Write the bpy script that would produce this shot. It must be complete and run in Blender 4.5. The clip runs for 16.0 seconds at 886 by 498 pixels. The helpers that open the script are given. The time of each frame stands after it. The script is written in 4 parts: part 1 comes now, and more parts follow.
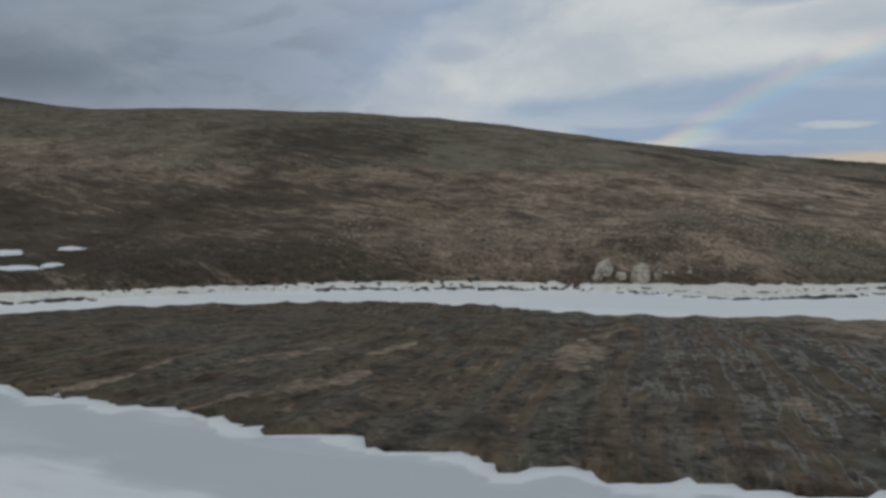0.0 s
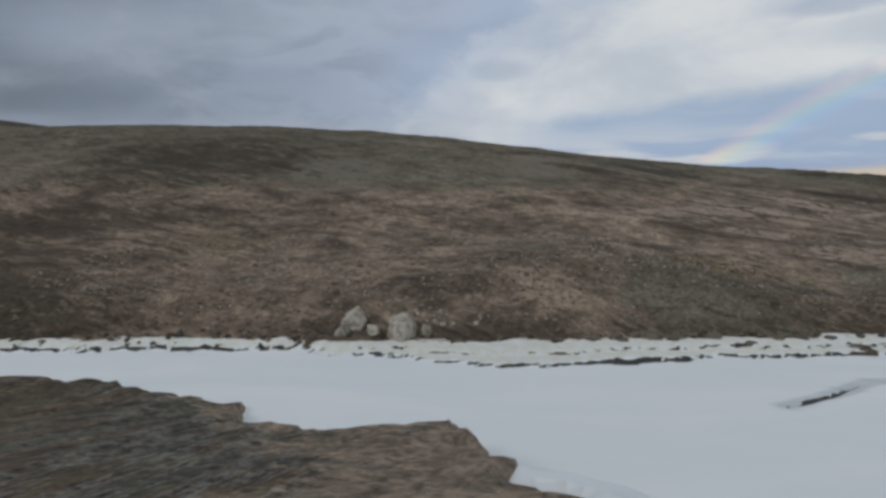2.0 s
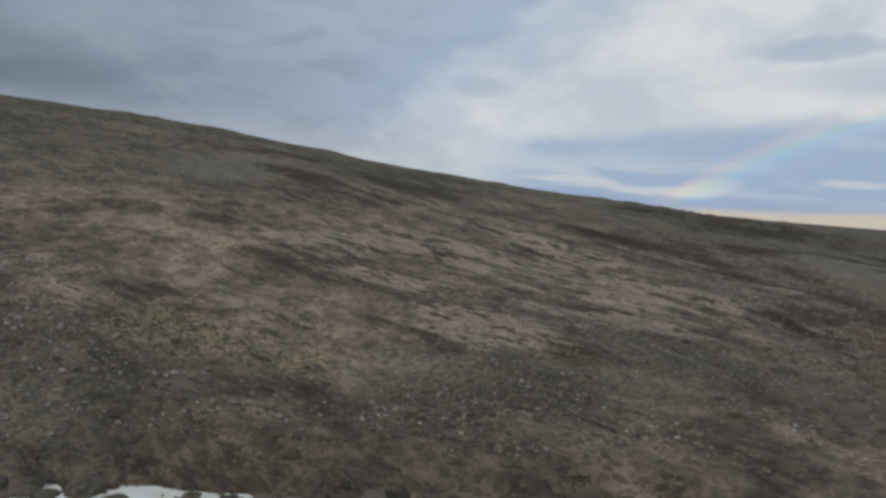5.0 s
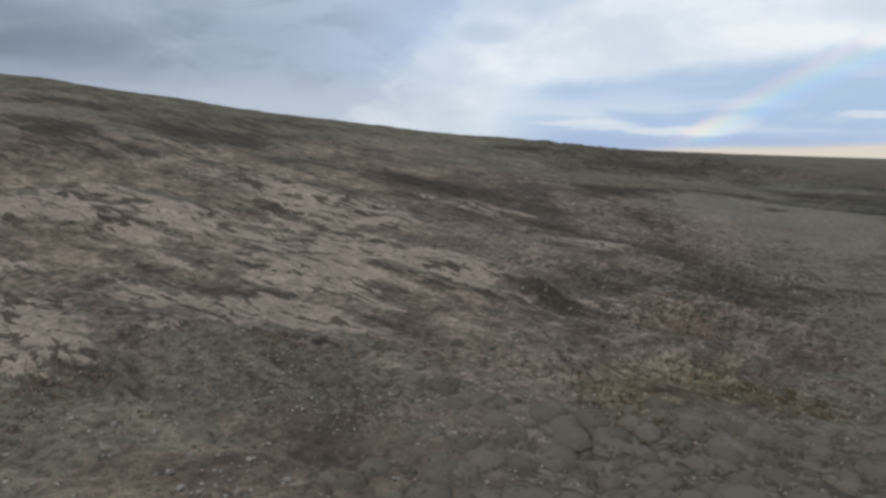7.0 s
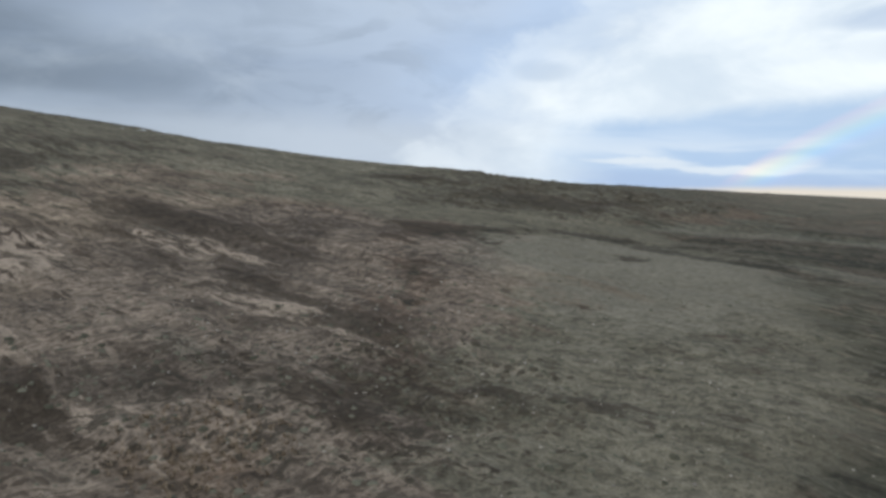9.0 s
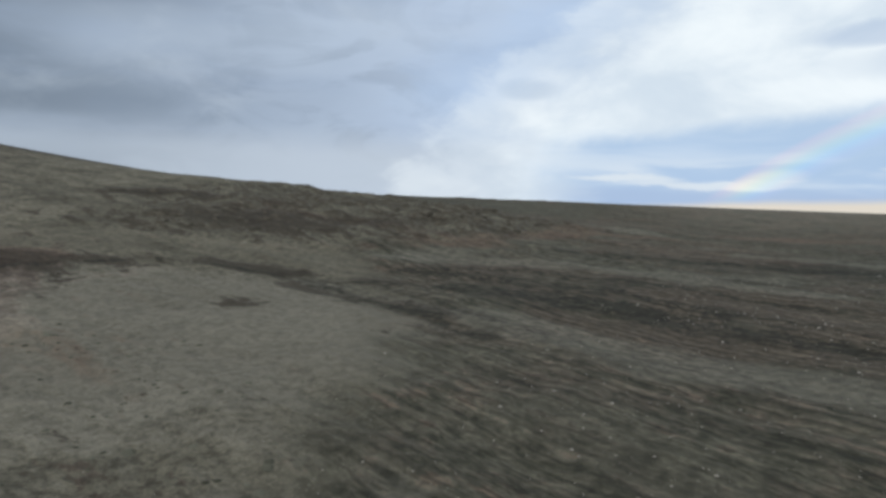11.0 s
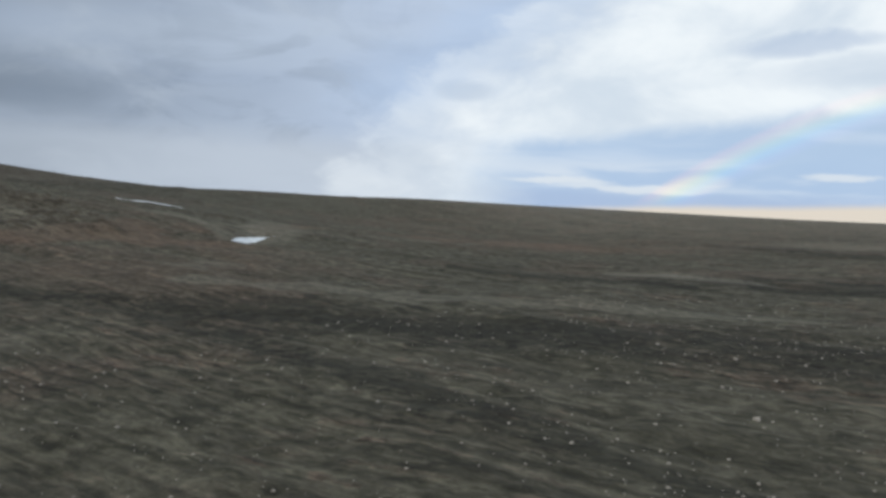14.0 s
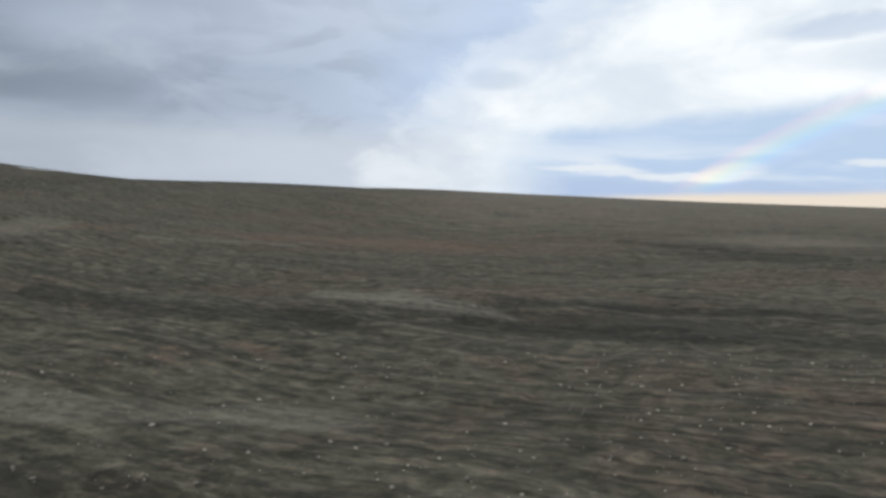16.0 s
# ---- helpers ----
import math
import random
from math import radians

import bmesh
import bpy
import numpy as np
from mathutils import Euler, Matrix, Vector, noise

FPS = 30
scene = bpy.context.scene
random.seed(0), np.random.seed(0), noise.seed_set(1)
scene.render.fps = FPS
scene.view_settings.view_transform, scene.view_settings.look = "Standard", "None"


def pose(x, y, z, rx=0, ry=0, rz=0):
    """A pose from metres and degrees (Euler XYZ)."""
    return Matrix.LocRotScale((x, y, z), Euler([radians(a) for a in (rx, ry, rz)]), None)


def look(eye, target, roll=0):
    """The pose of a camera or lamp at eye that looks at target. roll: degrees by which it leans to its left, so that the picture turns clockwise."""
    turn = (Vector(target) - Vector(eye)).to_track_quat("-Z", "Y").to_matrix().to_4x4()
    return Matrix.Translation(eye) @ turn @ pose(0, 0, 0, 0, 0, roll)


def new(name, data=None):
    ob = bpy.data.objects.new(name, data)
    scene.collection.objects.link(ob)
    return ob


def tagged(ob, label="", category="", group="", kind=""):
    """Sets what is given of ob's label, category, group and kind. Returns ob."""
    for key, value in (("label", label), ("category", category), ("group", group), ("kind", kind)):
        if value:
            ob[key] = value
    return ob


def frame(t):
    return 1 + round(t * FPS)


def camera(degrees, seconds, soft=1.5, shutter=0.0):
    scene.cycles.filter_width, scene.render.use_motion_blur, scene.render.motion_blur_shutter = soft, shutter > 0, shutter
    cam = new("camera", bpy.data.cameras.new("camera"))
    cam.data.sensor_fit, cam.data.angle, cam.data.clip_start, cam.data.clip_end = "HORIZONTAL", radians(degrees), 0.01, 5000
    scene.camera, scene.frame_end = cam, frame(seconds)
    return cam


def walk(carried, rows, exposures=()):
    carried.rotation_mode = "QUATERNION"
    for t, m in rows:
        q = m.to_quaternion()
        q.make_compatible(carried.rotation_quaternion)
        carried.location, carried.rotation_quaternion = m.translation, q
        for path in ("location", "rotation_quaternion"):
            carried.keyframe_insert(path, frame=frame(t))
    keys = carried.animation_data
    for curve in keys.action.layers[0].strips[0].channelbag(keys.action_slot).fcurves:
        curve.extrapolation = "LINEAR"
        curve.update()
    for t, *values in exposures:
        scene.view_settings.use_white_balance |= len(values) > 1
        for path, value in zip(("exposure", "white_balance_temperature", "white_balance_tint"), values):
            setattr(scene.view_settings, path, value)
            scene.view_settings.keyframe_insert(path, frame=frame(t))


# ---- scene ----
# ---------------------------------------------------------------- camera
cam = camera(59.0, 16.0, soft=3.2)
PATH = [
    (0, (0.02, 0.00, 11.45), (0.025, 19.900, 9.426), -0.22),
    (0.5, (7.38, 6.18, 11.37), (6.978, 26.088, 9.475), 0.67),
    (1, (15.06, 12.07, 11.33), (14.373, 31.992, 9.688), -0.11),
    (1.5, (22.67, 17.82, 11.27), (21.481, 37.744, 9.956), 0.66),
    (2, (30.08, 23.57, 11.22), (28.923, 43.473, 9.643), -0.87),
    (2.5, (37.47, 29.64, 11.35), (37.025, 49.597, 10.080), 0.14),
    (3, (44.74, 35.50, 11.51), (44.717, 55.490, 10.742), 2.57),
    (3.5, (52.25, 41.30, 11.68), (53.049, 61.263, 10.672), 5.34),
    (4, (59.75, 46.99, 11.85), (61.052, 66.907, 10.520), 3.52),
    (4.2, (62.72, 49.30, 11.94), (63.612, 69.244, 10.713), 3.94),
    (6.3, (94.17, 74.38, 12.70), (93.213, 94.304, 11.260), 3.36),
    (6.5, (97.07, 76.91, 12.66), (96.363, 96.815, 10.869), 3.17),
    (7, (104.24, 83.27, 12.50), (103.567, 103.096, 9.980), 1.26),
    (7.5, (111.24, 89.70, 12.46), (110.194, 109.590, 10.681), 2.32),
    (8, (118.38, 96.00, 12.38), (116.830, 115.876, 10.801), 2.95),
    (8.5, (125.38, 102.25, 12.32), (123.396, 122.114, 11.027), 2.65),
    (9, (132.35, 108.51, 12.28), (130.351, 128.341, 10.617), 2.12),
    (9.5, (139.20, 114.99, 12.31), (137.963, 134.803, 9.860), 0.29),
    (9.7, (142.01, 117.62, 12.35), (140.473, 137.437, 10.162), 0.72),
    (11.8, (171.36, 144.90, 12.74), (169.731, 164.805, 11.616), 1.91),
    (12, (174.10, 147.52, 12.74), (172.791, 167.442, 11.626), 1.25),
    (12.5, (181.04, 154.03, 12.79), (180.290, 173.993, 11.742), 1.22),
    (13, (188.04, 160.49, 12.85), (188.139, 180.437, 11.418), 4.50),
    (13.5, (194.92, 166.88, 12.96), (195.031, 186.848, 11.888), 3.53),
    (14, (201.96, 173.08, 13.17), (201.901, 193.050, 12.030), 2.47),
    (14.5, (209.09, 179.32, 13.39), (208.894, 199.297, 12.521), 1.20),
    (15, (216.36, 185.58, 13.69), (215.322, 205.489, 12.125), 0.73),
    (15.5, (223.57, 191.91, 13.99), (222.238, 211.809, 12.528), 3.04),
    (16, (230.83, 198.20, 14.28), (229.951, 218.130, 12.859), 1.82),
]
EXPOSURES = [(0.0, -0.62, 6450, 6), (0.5, -0.43, 6450, 6), (1.0, -0.29, 6430, 7), (2.0, -0.49, 6420, 8), (2.5, -0.56, 6420, 8), (3.0, -0.65, 6410, 8), (3.5, -0.64, 6410, 7), (4.2, -0.58, 6400, 7),
             (6.3, -0.19, 6290, 7), (7.0, -0.08, 6260, 7), (7.5, -0.04, 6230, 6), (9.5, 0.10, 6200, 5), (12.0, -0.06, 6230, 5), (14.4, -0.02, 6320, 6), (15.0, -0.01, 6420, 6), (15.5, 0.08, 6480, 7), (16.0, 0.12, 6480, 7)]
walk(cam, [(t, look(eye, target, roll)) for t, eye, target, roll in PATH], EXPOSURES)


# ---------------------------------------------------------------- node arithmetic
class Val:
    """A number or colour socket of a node tree, with plain arithmetic."""

    def __init__(self, tree, sock):
        self.tree, self.sock = tree, sock

    def op(self, kind, *others, clamp=False):
        n = self.tree.nodes.new("ShaderNodeMath")
        n.operation, n.use_clamp = kind, clamp
        for k, o in enumerate((self, *others)):
            if isinstance(o, Val):
                self.tree.links.new(o.sock, n.inputs[k])
            else:
                n.inputs[k].default_value = o
        return Val(self.tree, n.outputs[0])

    def __add__(self, o):
        return self.op("ADD", o)

    def __sub__(self, o):
        return self.op("SUBTRACT", o)

    def __mul__(self, o):
        return self.op("MULTIPLY", o)

    def __truediv__(self, o):
        return self.op("DIVIDE", o)

    def clamp(self):
        return self.op("ADD", 0.0, clamp=True)

    def step(self, lo, hi, out_lo=0.0, out_hi=1.0):
        """A smooth step from out_lo at lo to out_hi at hi."""
        n = self.tree.nodes.new("ShaderNodeMapRange")
        n.interpolation_type = "SMOOTHSTEP"
        for k, v in enumerate((self, lo, hi, out_lo, out_hi)):
            if isinstance(v, Val):
                self.tree.links.new(v.sock, n.inputs[k])
            else:
                n.inputs[k].default_value = v
        return Val(self.tree, n.outputs[0])


def tint(tree, fac, a, b, blend="MIX"):
    """Mixes colours a and b (sockets or tuples) by fac."""
    n = tree.nodes.new("ShaderNodeMix")
    n.data_type, n.blend_type, n.clamp_factor = "RGBA", blend, True
    for key, v in ((0, fac), (6, a), (7, b)):
        if isinstance(v, Val):
            tree.links.new(v.sock, n.inputs[key])
        elif isinstance(v, tuple):
            n.inputs[key].default_value = (*v, 1.0)
        else:
            n.inputs[key].default_value = v
    return Val(tree, n.outputs[2])


def vec(tree, x, y, z=0.0):
    n = tree.nodes.new("ShaderNodeCombineXYZ")
    for k, v in enumerate((x, y, z)):
        if isinstance(v, Val):
            tree.links.new(v.sock, n.inputs[k])
        else:
            n.inputs[k].default_value = v
    return Val(tree, n.outputs[0])


def fog(tree, where, scale, detail=4.0, rough=0.55, warp=0.0):
    """Fractal noise at a place, about 0 to 1."""
    n = tree.nodes.new("ShaderNodeTexNoise")
    tree.links.new(where.sock, n.inputs["Vector"])
    n.inputs["Scale"].default_value, n.inputs["Detail"].default_value = scale, detail
    n.inputs["Roughness"].default_value, n.inputs["Distortion"].default_value = rough, warp
    return Val(tree, n.outputs[0])


def srgb(r, g, b):
    return tuple((v / 255 / 12.92) if v < 11 else ((v / 255 + 0.055) / 1.055) ** 2.4 for v in (r, g, b))


# ---------------------------------------------------------------- sky and light
SUN_AZ, SUN_EL = -137.5, 31.5  # degrees to the right of +y, and up; opposite to the rainbow's centre


def build_sky():
    world = bpy.data.worlds.new("sky")
    scene.world = world
    world.use_nodes = True
    t = world.node_tree
    t.nodes.clear()
    out, bg = t.nodes.new("ShaderNodeOutputWorld"), t.nodes.new("ShaderNodeBackground")
    coord, sep = t.nodes.new("ShaderNodeTexCoord"), t.nodes.new("ShaderNodeSeparateXYZ")
    t.links.new(coord.outputs["Generated"], sep.inputs[0])
    dx, dy, dz = (Val(t, sep.outputs[k]) for k in range(3))
    az = dx.op("ARCTAN2", dy) * 57.2958
    el = dz.op("ARCSINE") * 57.2958
    sky = t.nodes.new("ShaderNodeTexSky")
    sky.sky_type, sky.sun_disc = "NISHITA", False
    sky.sun_elevation, sky.sun_rotation = radians(SUN_EL), radians(SUN_AZ)
    clear = tint(t, 1.0, Val(t, sky.outputs[0]), (0.1, 0.1, 0.1), "MULTIPLY")
    # soft cloud textures, drawn out along the horizon
    flat = vec(t, az * 0.075, el * 0.15, 0.0)
    puffs = fog(t, flat, 1.3, 6.0, 0.55, 0.35)
    wide = fog(t, vec(t, az * 0.03 + 7.0, el * 0.11, 2.0), 1.0, 3.0, 0.5, 0.2)
    streak = fog(t, vec(t, az * 0.06, el * 0.42, 5.0), 1.0, 4.0, 0.5, 0.3)
    rough = (puffs - 0.5) * 9.0 + (fog(t, vec(t, az * 0.11, el * 0.2, 9.0), 2.2, 5.0, 0.6, 0.5) - 0.5) * 8.0
    # clear air shows as pale blue low down
    blue = tint(t, el.step(1.0, 9.0), srgb(170, 194, 231), srgb(180, 198, 225))
    blue = tint(t, 0.12, blue, clear)
    # the grey deck over the hill
    billow = fog(t, vec(t, az * 0.085 + 3.0, el * 0.19, 21.0), 1.6, 6.0, 0.58, 0.9)
    deck = tint(t, (az + rough * 0.45).step(-36.0, 3.0), srgb(126, 136, 151), srgb(195, 207, 229))
    deck = tint(t, billow.step(0.55, 0.36) * az.step(0.0, -18.0, 0.12, 0.6), deck, srgb(132, 143, 160))
    deck = tint(t, wide.step(0.42, 0.70) * 0.55, deck, srgb(193, 203, 220))
    deck = tint(t, puffs.step(0.5, 0.75) * 0.4, deck, srgb(196, 203, 214))
    lit = ((az - 0.5) * 0.2).op("POWER", 2.0) + ((el - 6.3 + rough * 0.2) * 0.7).op("POWER", 2.0)
    deck = tint(t, lit.step(1.4, 0.0) * puffs.step(0.35, 0.6) * 0.7, deck, srgb(212, 218, 228))
    deck = tint(t, (streak.step(0.45, 0.75) * 0.3), deck, srgb(160, 173, 197))
    deck = tint(t, (el + rough * 0.12).step(5.6, 3.0) * az.step(-34.0, -12.0, 0.45, 0.75), deck, srgb(200, 206, 217))
    # the white cloud, whose edge climbs to the right
    edge = az - (el.op("MAXIMUM", 0.0).op("POWER", 2.0) * 0.062 - 4.4) + rough * 1.0
    deck = tint(t, edge.step(-11.0, -3.0) * edge.step(6.0, -1.0) * el.step(5.0, 8.0) * 0.3, deck, srgb(178, 202, 238))
    white = edge.step(-4.5, -1.0) * 0.45 + edge.step(-0.5, 8.0) * 0.55
    bright = tint(t, puffs.step(0.3, 0.66), srgb(216, 224, 235), srgb(247, 249, 252))
    bar = ((az - 24.0) * 0.20).op("POWER", 2.0) + ((el - 11.2 - (az - 20.0) * 0.06 + rough * 0.12) * 1.3).op("POWER", 2.0)
    bright = tint(t, bar.step(1.3, 0.1) * 0.6, bright, srgb(178, 193, 218))
    bar = ((az - 26.0) * 0.16).op("POWER", 2.0) + ((el - 9.6 + rough * 0.15) * 0.8).op("POWER", 2.0)
    bright = tint(t, bar.step(1.3, 0.1) * 0.35, bright, srgb(196, 207, 224))
    smudge = ((az - 0.8) * 0.42).op("POWER", 2.0) + ((el - 8.3 + rough * 0.1) * 1.2).op("POWER", 2.0)
    bright = tint(t, smudge.step(1.3, 0.1) * 0.6, bright, srgb(190, 201, 216))
    sky_col = tint(t, white, deck, bright)
    # blue gap below the white cloud, its upper edge rising to the right
    gap = (az * 0.11 + 4.6) - el + rough * 0.16
    low = gap.step(-0.4, 1.2) * (az + rough * 0.6).step(-1.0, 7.0)
    low_col = tint(t, streak.step(0.46, 0.66), blue, srgb(196, 211, 233))
    low_col = tint(t, el.step(1.9, 0.9) * 0.5, low_col, srgb(168, 184, 216))
    sky_col = tint(t, low * 0.9, sky_col, low_col)
    pale = streak.step(0.5, 0.62) * el.step(4.2, 2.6) * el.step(1.4, 2.2) * az.step(0.0, 8.0)
    sky_col = tint(t, pale * 0.7, sky_col, srgb(222, 228, 238))
    for ca, ce, wa, we in ((26.5, 2.8, 2.4, 0.24), (8.0, 2.0, 4.0, 0.28), (13.0, 1.6, 5.0, 0.3)):
        wisp = ((az - ca) / wa).op("POWER", 2.0) + ((el - ce + rough * 0.13) / we).op("POWER", 2.0)
        sky_col = tint(t, wisp.step(1.5, 0.1) * 0.7, sky_col, srgb(232, 234, 238))
    # warm light along the far horizon
    top = (az - 4.0).op("MAXIMUM", 0.0).op("MINIMUM", 40.0) * 0.045 + (puffs - 0.5) * 0.5
    warm = (top - el).step(-0.25, 0.4) * az.step(4.0, 12.0) * az.step(150.0, 110.0)
    sky_col = tint(t, warm, sky_col, srgb(230, 217, 203))
    # the rainbow, a ring of 41.5 degrees round the point opposite the sun
    ca, ce = radians(SUN_AZ + 180), radians(-SUN_EL)
    ring = (dx * (math.sin(ca) * math.cos(ce)) + dy * (math.cos(ca) * math.cos(ce)) + dz * math.sin(ce)).op("ARCCOSINE") * 57.2958
    ramp = t.nodes.new("ShaderNodeValToRGB")
    stops = [(0.0, (0, 0, 0)), (0.2, (0.012, 0.015, 0.05)), (0.38, (0.0, 0.06, 0.09)), (0.55, (0.05, 0.09, 0.02)),
             (0.7, (0.12, 0.07, 0.0)), (0.86, (0.10, 0.02, 0.0)), (1.0, (0, 0, 0))]
    for k, (place, col) in enumerate(stops):
        e = ramp.color_ramp.elements[k] if k < 2 else ramp.color_ramp.elements.new(place)
        e.position, e.color = place, (*col, 1)
    t.links.new(((ring - 39.9) / 2.6).clamp().sock, ramp.inputs[0])
    arc = tint(t, el.step(0.2, 1.4) * el.step(14.0, 5.0, 0.25, 1.0), (0.0, 0.0, 0.0), Val(t, ramp.outputs[0]))
    foot = ((ring - 41.2) * 0.9).op("POWER", 2.0) + ((el - 2.0) * 1.3).op("POWER", 2.0)
    sky_col = tint(t, foot.step(1.6, 0.0) * az.step(40.0, 30.0) * 0.45, sky_col, srgb(243, 238, 226))
    sky_col = tint(t, 1.0, sky_col, arc, "ADD")
    # an even grey deck overhead
    sky_col = tint(t, el.step(17.0, 34.0), sky_col, srgb(203, 208, 212))
    # below the horizon: dim ground tone
    sky_col = tint(t, el.step(-0.6, -3.0), sky_col, (0.10, 0.09, 0.08))
    t.links.new(sky_col.sock, bg.inputs[0])
    bg.inputs[1].default_value = 1.0
    t.links.new(bg.outputs[0], out.inputs[0])


build_sky()
sun = new("sun", bpy.data.lights.new("sun", "SUN"))
sun.data.energy, sun.data.angle, sun.data.color = 0.9, radians(14), (1.0, 0.96, 0.90)
a, e = radians(SUN_AZ), radians(SUN_EL)
sun.matrix_world = look((100 * math.sin(a) * math.cos(e), 100 * math.cos(a) * math.cos(e), 100 * math.sin(e)), (0, 0, 0))

# ---------------------------------------------------------------- lie of the land
LATTICE = np.array([
    [-7.6, -1.8, 3.2, 6.6, 7.4, 4.1, -1.9, -7.0, -10.7, -13.8],
    [-1.7, -0.7, 1.1, 4.8, 4.9, -1.2, -3.7, -4.7, -6.3, -8.4],
    [5.1, 1.5, -1.8, -3.5, -3.8, -8.5, -2.6, -1.1, -2.0, -3.6],
    [12.7, 11.0, 9.6, 8.5, 3.6, -1.2, 4.4, 3.3, 1.7, 0.3],
    [20.1, 23.1, 26.7, 30.1, 16.0, 8.5, 6.6, 7.9, 5.4, 3.8],
    [25.4, 30.8, 32.1, 24.5, 18.4, 16.6, 3.7, 9.7, 8.6, 7.0],
    [26.5, 30.5, 32.2, 28.3, 16.4, 8.1, 3.8, 7.6, 9.8, 9.3],
    [24.3, 24.3, 21.7, 17.6, 13.7, 14.7, 13.3, 11.0, 12.0, 10.1],
    [21.2, 15.1, 9.0, 6.7, 11.9, 20.3, 22.1, 18.3, 14.8, 10.6],
])
SPACING, LATTICE_X, LATTICE_Y = 70.0, -210.0, -70.0
FAR_HILLS = [(-160, 820, 210, -9.7), (-330, 560, 170, 42.6), (-420, 1000, 300, -12.2), (60, 1000, 250, 8.4)]  # x, y, spread, height

SWELLS = [(41, 111, 9, 1.9), (29, 101, 7, 0.6), (69, 109, 6, -1.6), (122, 128, 8, -1.3), (-38, 119, 12, -1.3), (86, 126, 6, 0.7), (108, 150, 6, 0.5), (-125, 310, 40, -1.5), (-235, 515, 25, -3.5), (-300, 500, 30, 2.2)]


def hashed(i, j, seed):
    h = (i * 374761393 + j * 668265263 + seed * 974711) & 0xFFFFFFFF
    h = ((h ^ (h >> 13)) * 1274126177) & 0xFFFFFFFF
    return ((h ^ (h >> 16)) & 0xFFFF) / 65535.0


def speckle(x, y, seed=0):
    """Smooth random field, -1 to 1, with cells one unit wide."""
    i, j = np.floor(x).astype(np.int64), np.floor(y).astype(np.int64)
    u, v = x - i, y - j
    u, v = u * u * (3 - 2 * u), v * v * (3 - 2 * v)
    a, b = hashed(i, j, seed), hashed(i + 1, j, seed)
    c, d = hashed(i, j + 1, seed), hashed(i + 1, j + 1, seed)
    return 2 * ((a * (1 - u) + b * u) * (1 - v) + (c * (1 - u) + d * u) * v) - 1


def fractal(x, y, seed=0, octaves=4):
    return sum(0.5**k * speckle(x * 2**k, y * 2**k, seed + 17 * k) for k in range(octaves))


def ease(x, lo, hi):
    u = np.clip((x - lo) / (hi - lo), 0, 1)
    return u * u * (3 - 2 * u)


def spline(u):
    u = np.abs(u)
    return np.where(u < 1, (4 - 6 * u**2 + 3 * u**3) / 6, np.where(u < 2, (2 - u) ** 3 / 6, 0))


def broad(x, y):
    """The broad shape of valley, hill and plain."""
    rows, cols = LATTICE.shape
    gx, gy = np.clip((x - LATTICE_X) / SPACING, 1, cols - 2), np.clip((y - LATTICE_Y) / SPACING, 1, rows - 2)
    z = sum(LATTICE[j, i] * spline(gx - i) * spline(gy - j) for j in range(rows) for i in range(cols))
    for cx, cy, spread, high in FAR_HILLS + SWELLS:
        z = z + high * np.exp(-((x - cx) ** 2 + (y - cy) ** 2) / 2 / spread**2)
    return z


def ice_level(x):
    return np.interp(x, [-80, 20, 36, 48, 60, 90, 140], [-0.6, -2.1, -2.65, -2.8, -3.1, -4.2, -6.0])


NORTH_BANK = [(-400, 58), (-90, 64), (-43, 75), (-36, 77.2), (-28.3, 80), (-21, 82.3), (-14, 84.9), (3, 86.9), (16, 87.4), (27, 87.3), (37, 89.7), (48, 92.1), (60, 93.7),
              (73.4, 95.0), (88.2, 95.1), (110, 92), (140, 74), (200, 40), (420, 0)]
BAR_EDGE = [(-400, 56), (-60, 62), (-39, 67.6), (-30.3, 71), (-20.4, 73), (-10, 75), (-1, 75.2), (6, 72.6), (11, 70.4), (14.3, 68.6), (17.5, 62),
            (22.5, 59.4), (24.5, 60.6), (28.2, 62), (30, 59), (29.4, 55.5), (32, 52.2), (31, 48.8), (33, 46.8), (31.5, 44.4), (32.5, 43), (32.5, 38),
            (33, 30), (30, 22), (22, 17.5), (8.8, 18.8), (4.7, 19.7), (1, 21), (-1.4, 22.5), (-3.9, 23.9), (-6.4, 25), (-8.7, 26.2), (-11.2, 27.5),
            (-14.6, 28.8), (-18.1, 31.2), (-30, 36), (-60, 44), (-400, 40)]


def to_line(x, y, line):
    """The distance from a broken line."""
    best = np.full(np.shape(x), 1e9)
    for (ax, ay), (bx, by) in zip(line, line[1:]):
        wx, wy = bx - ax, by - ay
        s = np.clip(((x - ax) * wx + (y - ay) * wy) / (wx * wx + wy * wy), 0, 1)
        best = np.minimum(best, np.hypot(x - ax - s * wx, y - ay - s * wy))
    return best


def in_ring(x, y, ring):
    inside = np.zeros(np.shape(x), bool)
    for (ax, ay), (bx, by) in zip(ring, ring[1:] + ring[:1]):
        cross = (ay > y) != (by > y)
        inside ^= cross & (x < (bx - ax) * (y - ay) / (by - ay + 1e-12) + ax)
    return inside


def banks(x, y):
    """Signed distances (positive on land) from the north bank and from the gravel bar's edge."""
    wob = 0.7 * fractal(x * 0.35, y * 0.35, 3, 3)
    north = to_line(x, y, NORTH_BANK) * np.where(y > np.interp(x, *zip(*NORTH_BANK)), 1, -1) + wob
    bar = to_line(x, y, BAR_EDGE) * np.where(in_ring(x, y, BAR_EDGE), 1, -1) + 0.6 * fractal(x * 0.6, y * 0.6, 9, 3)
    return north, bar


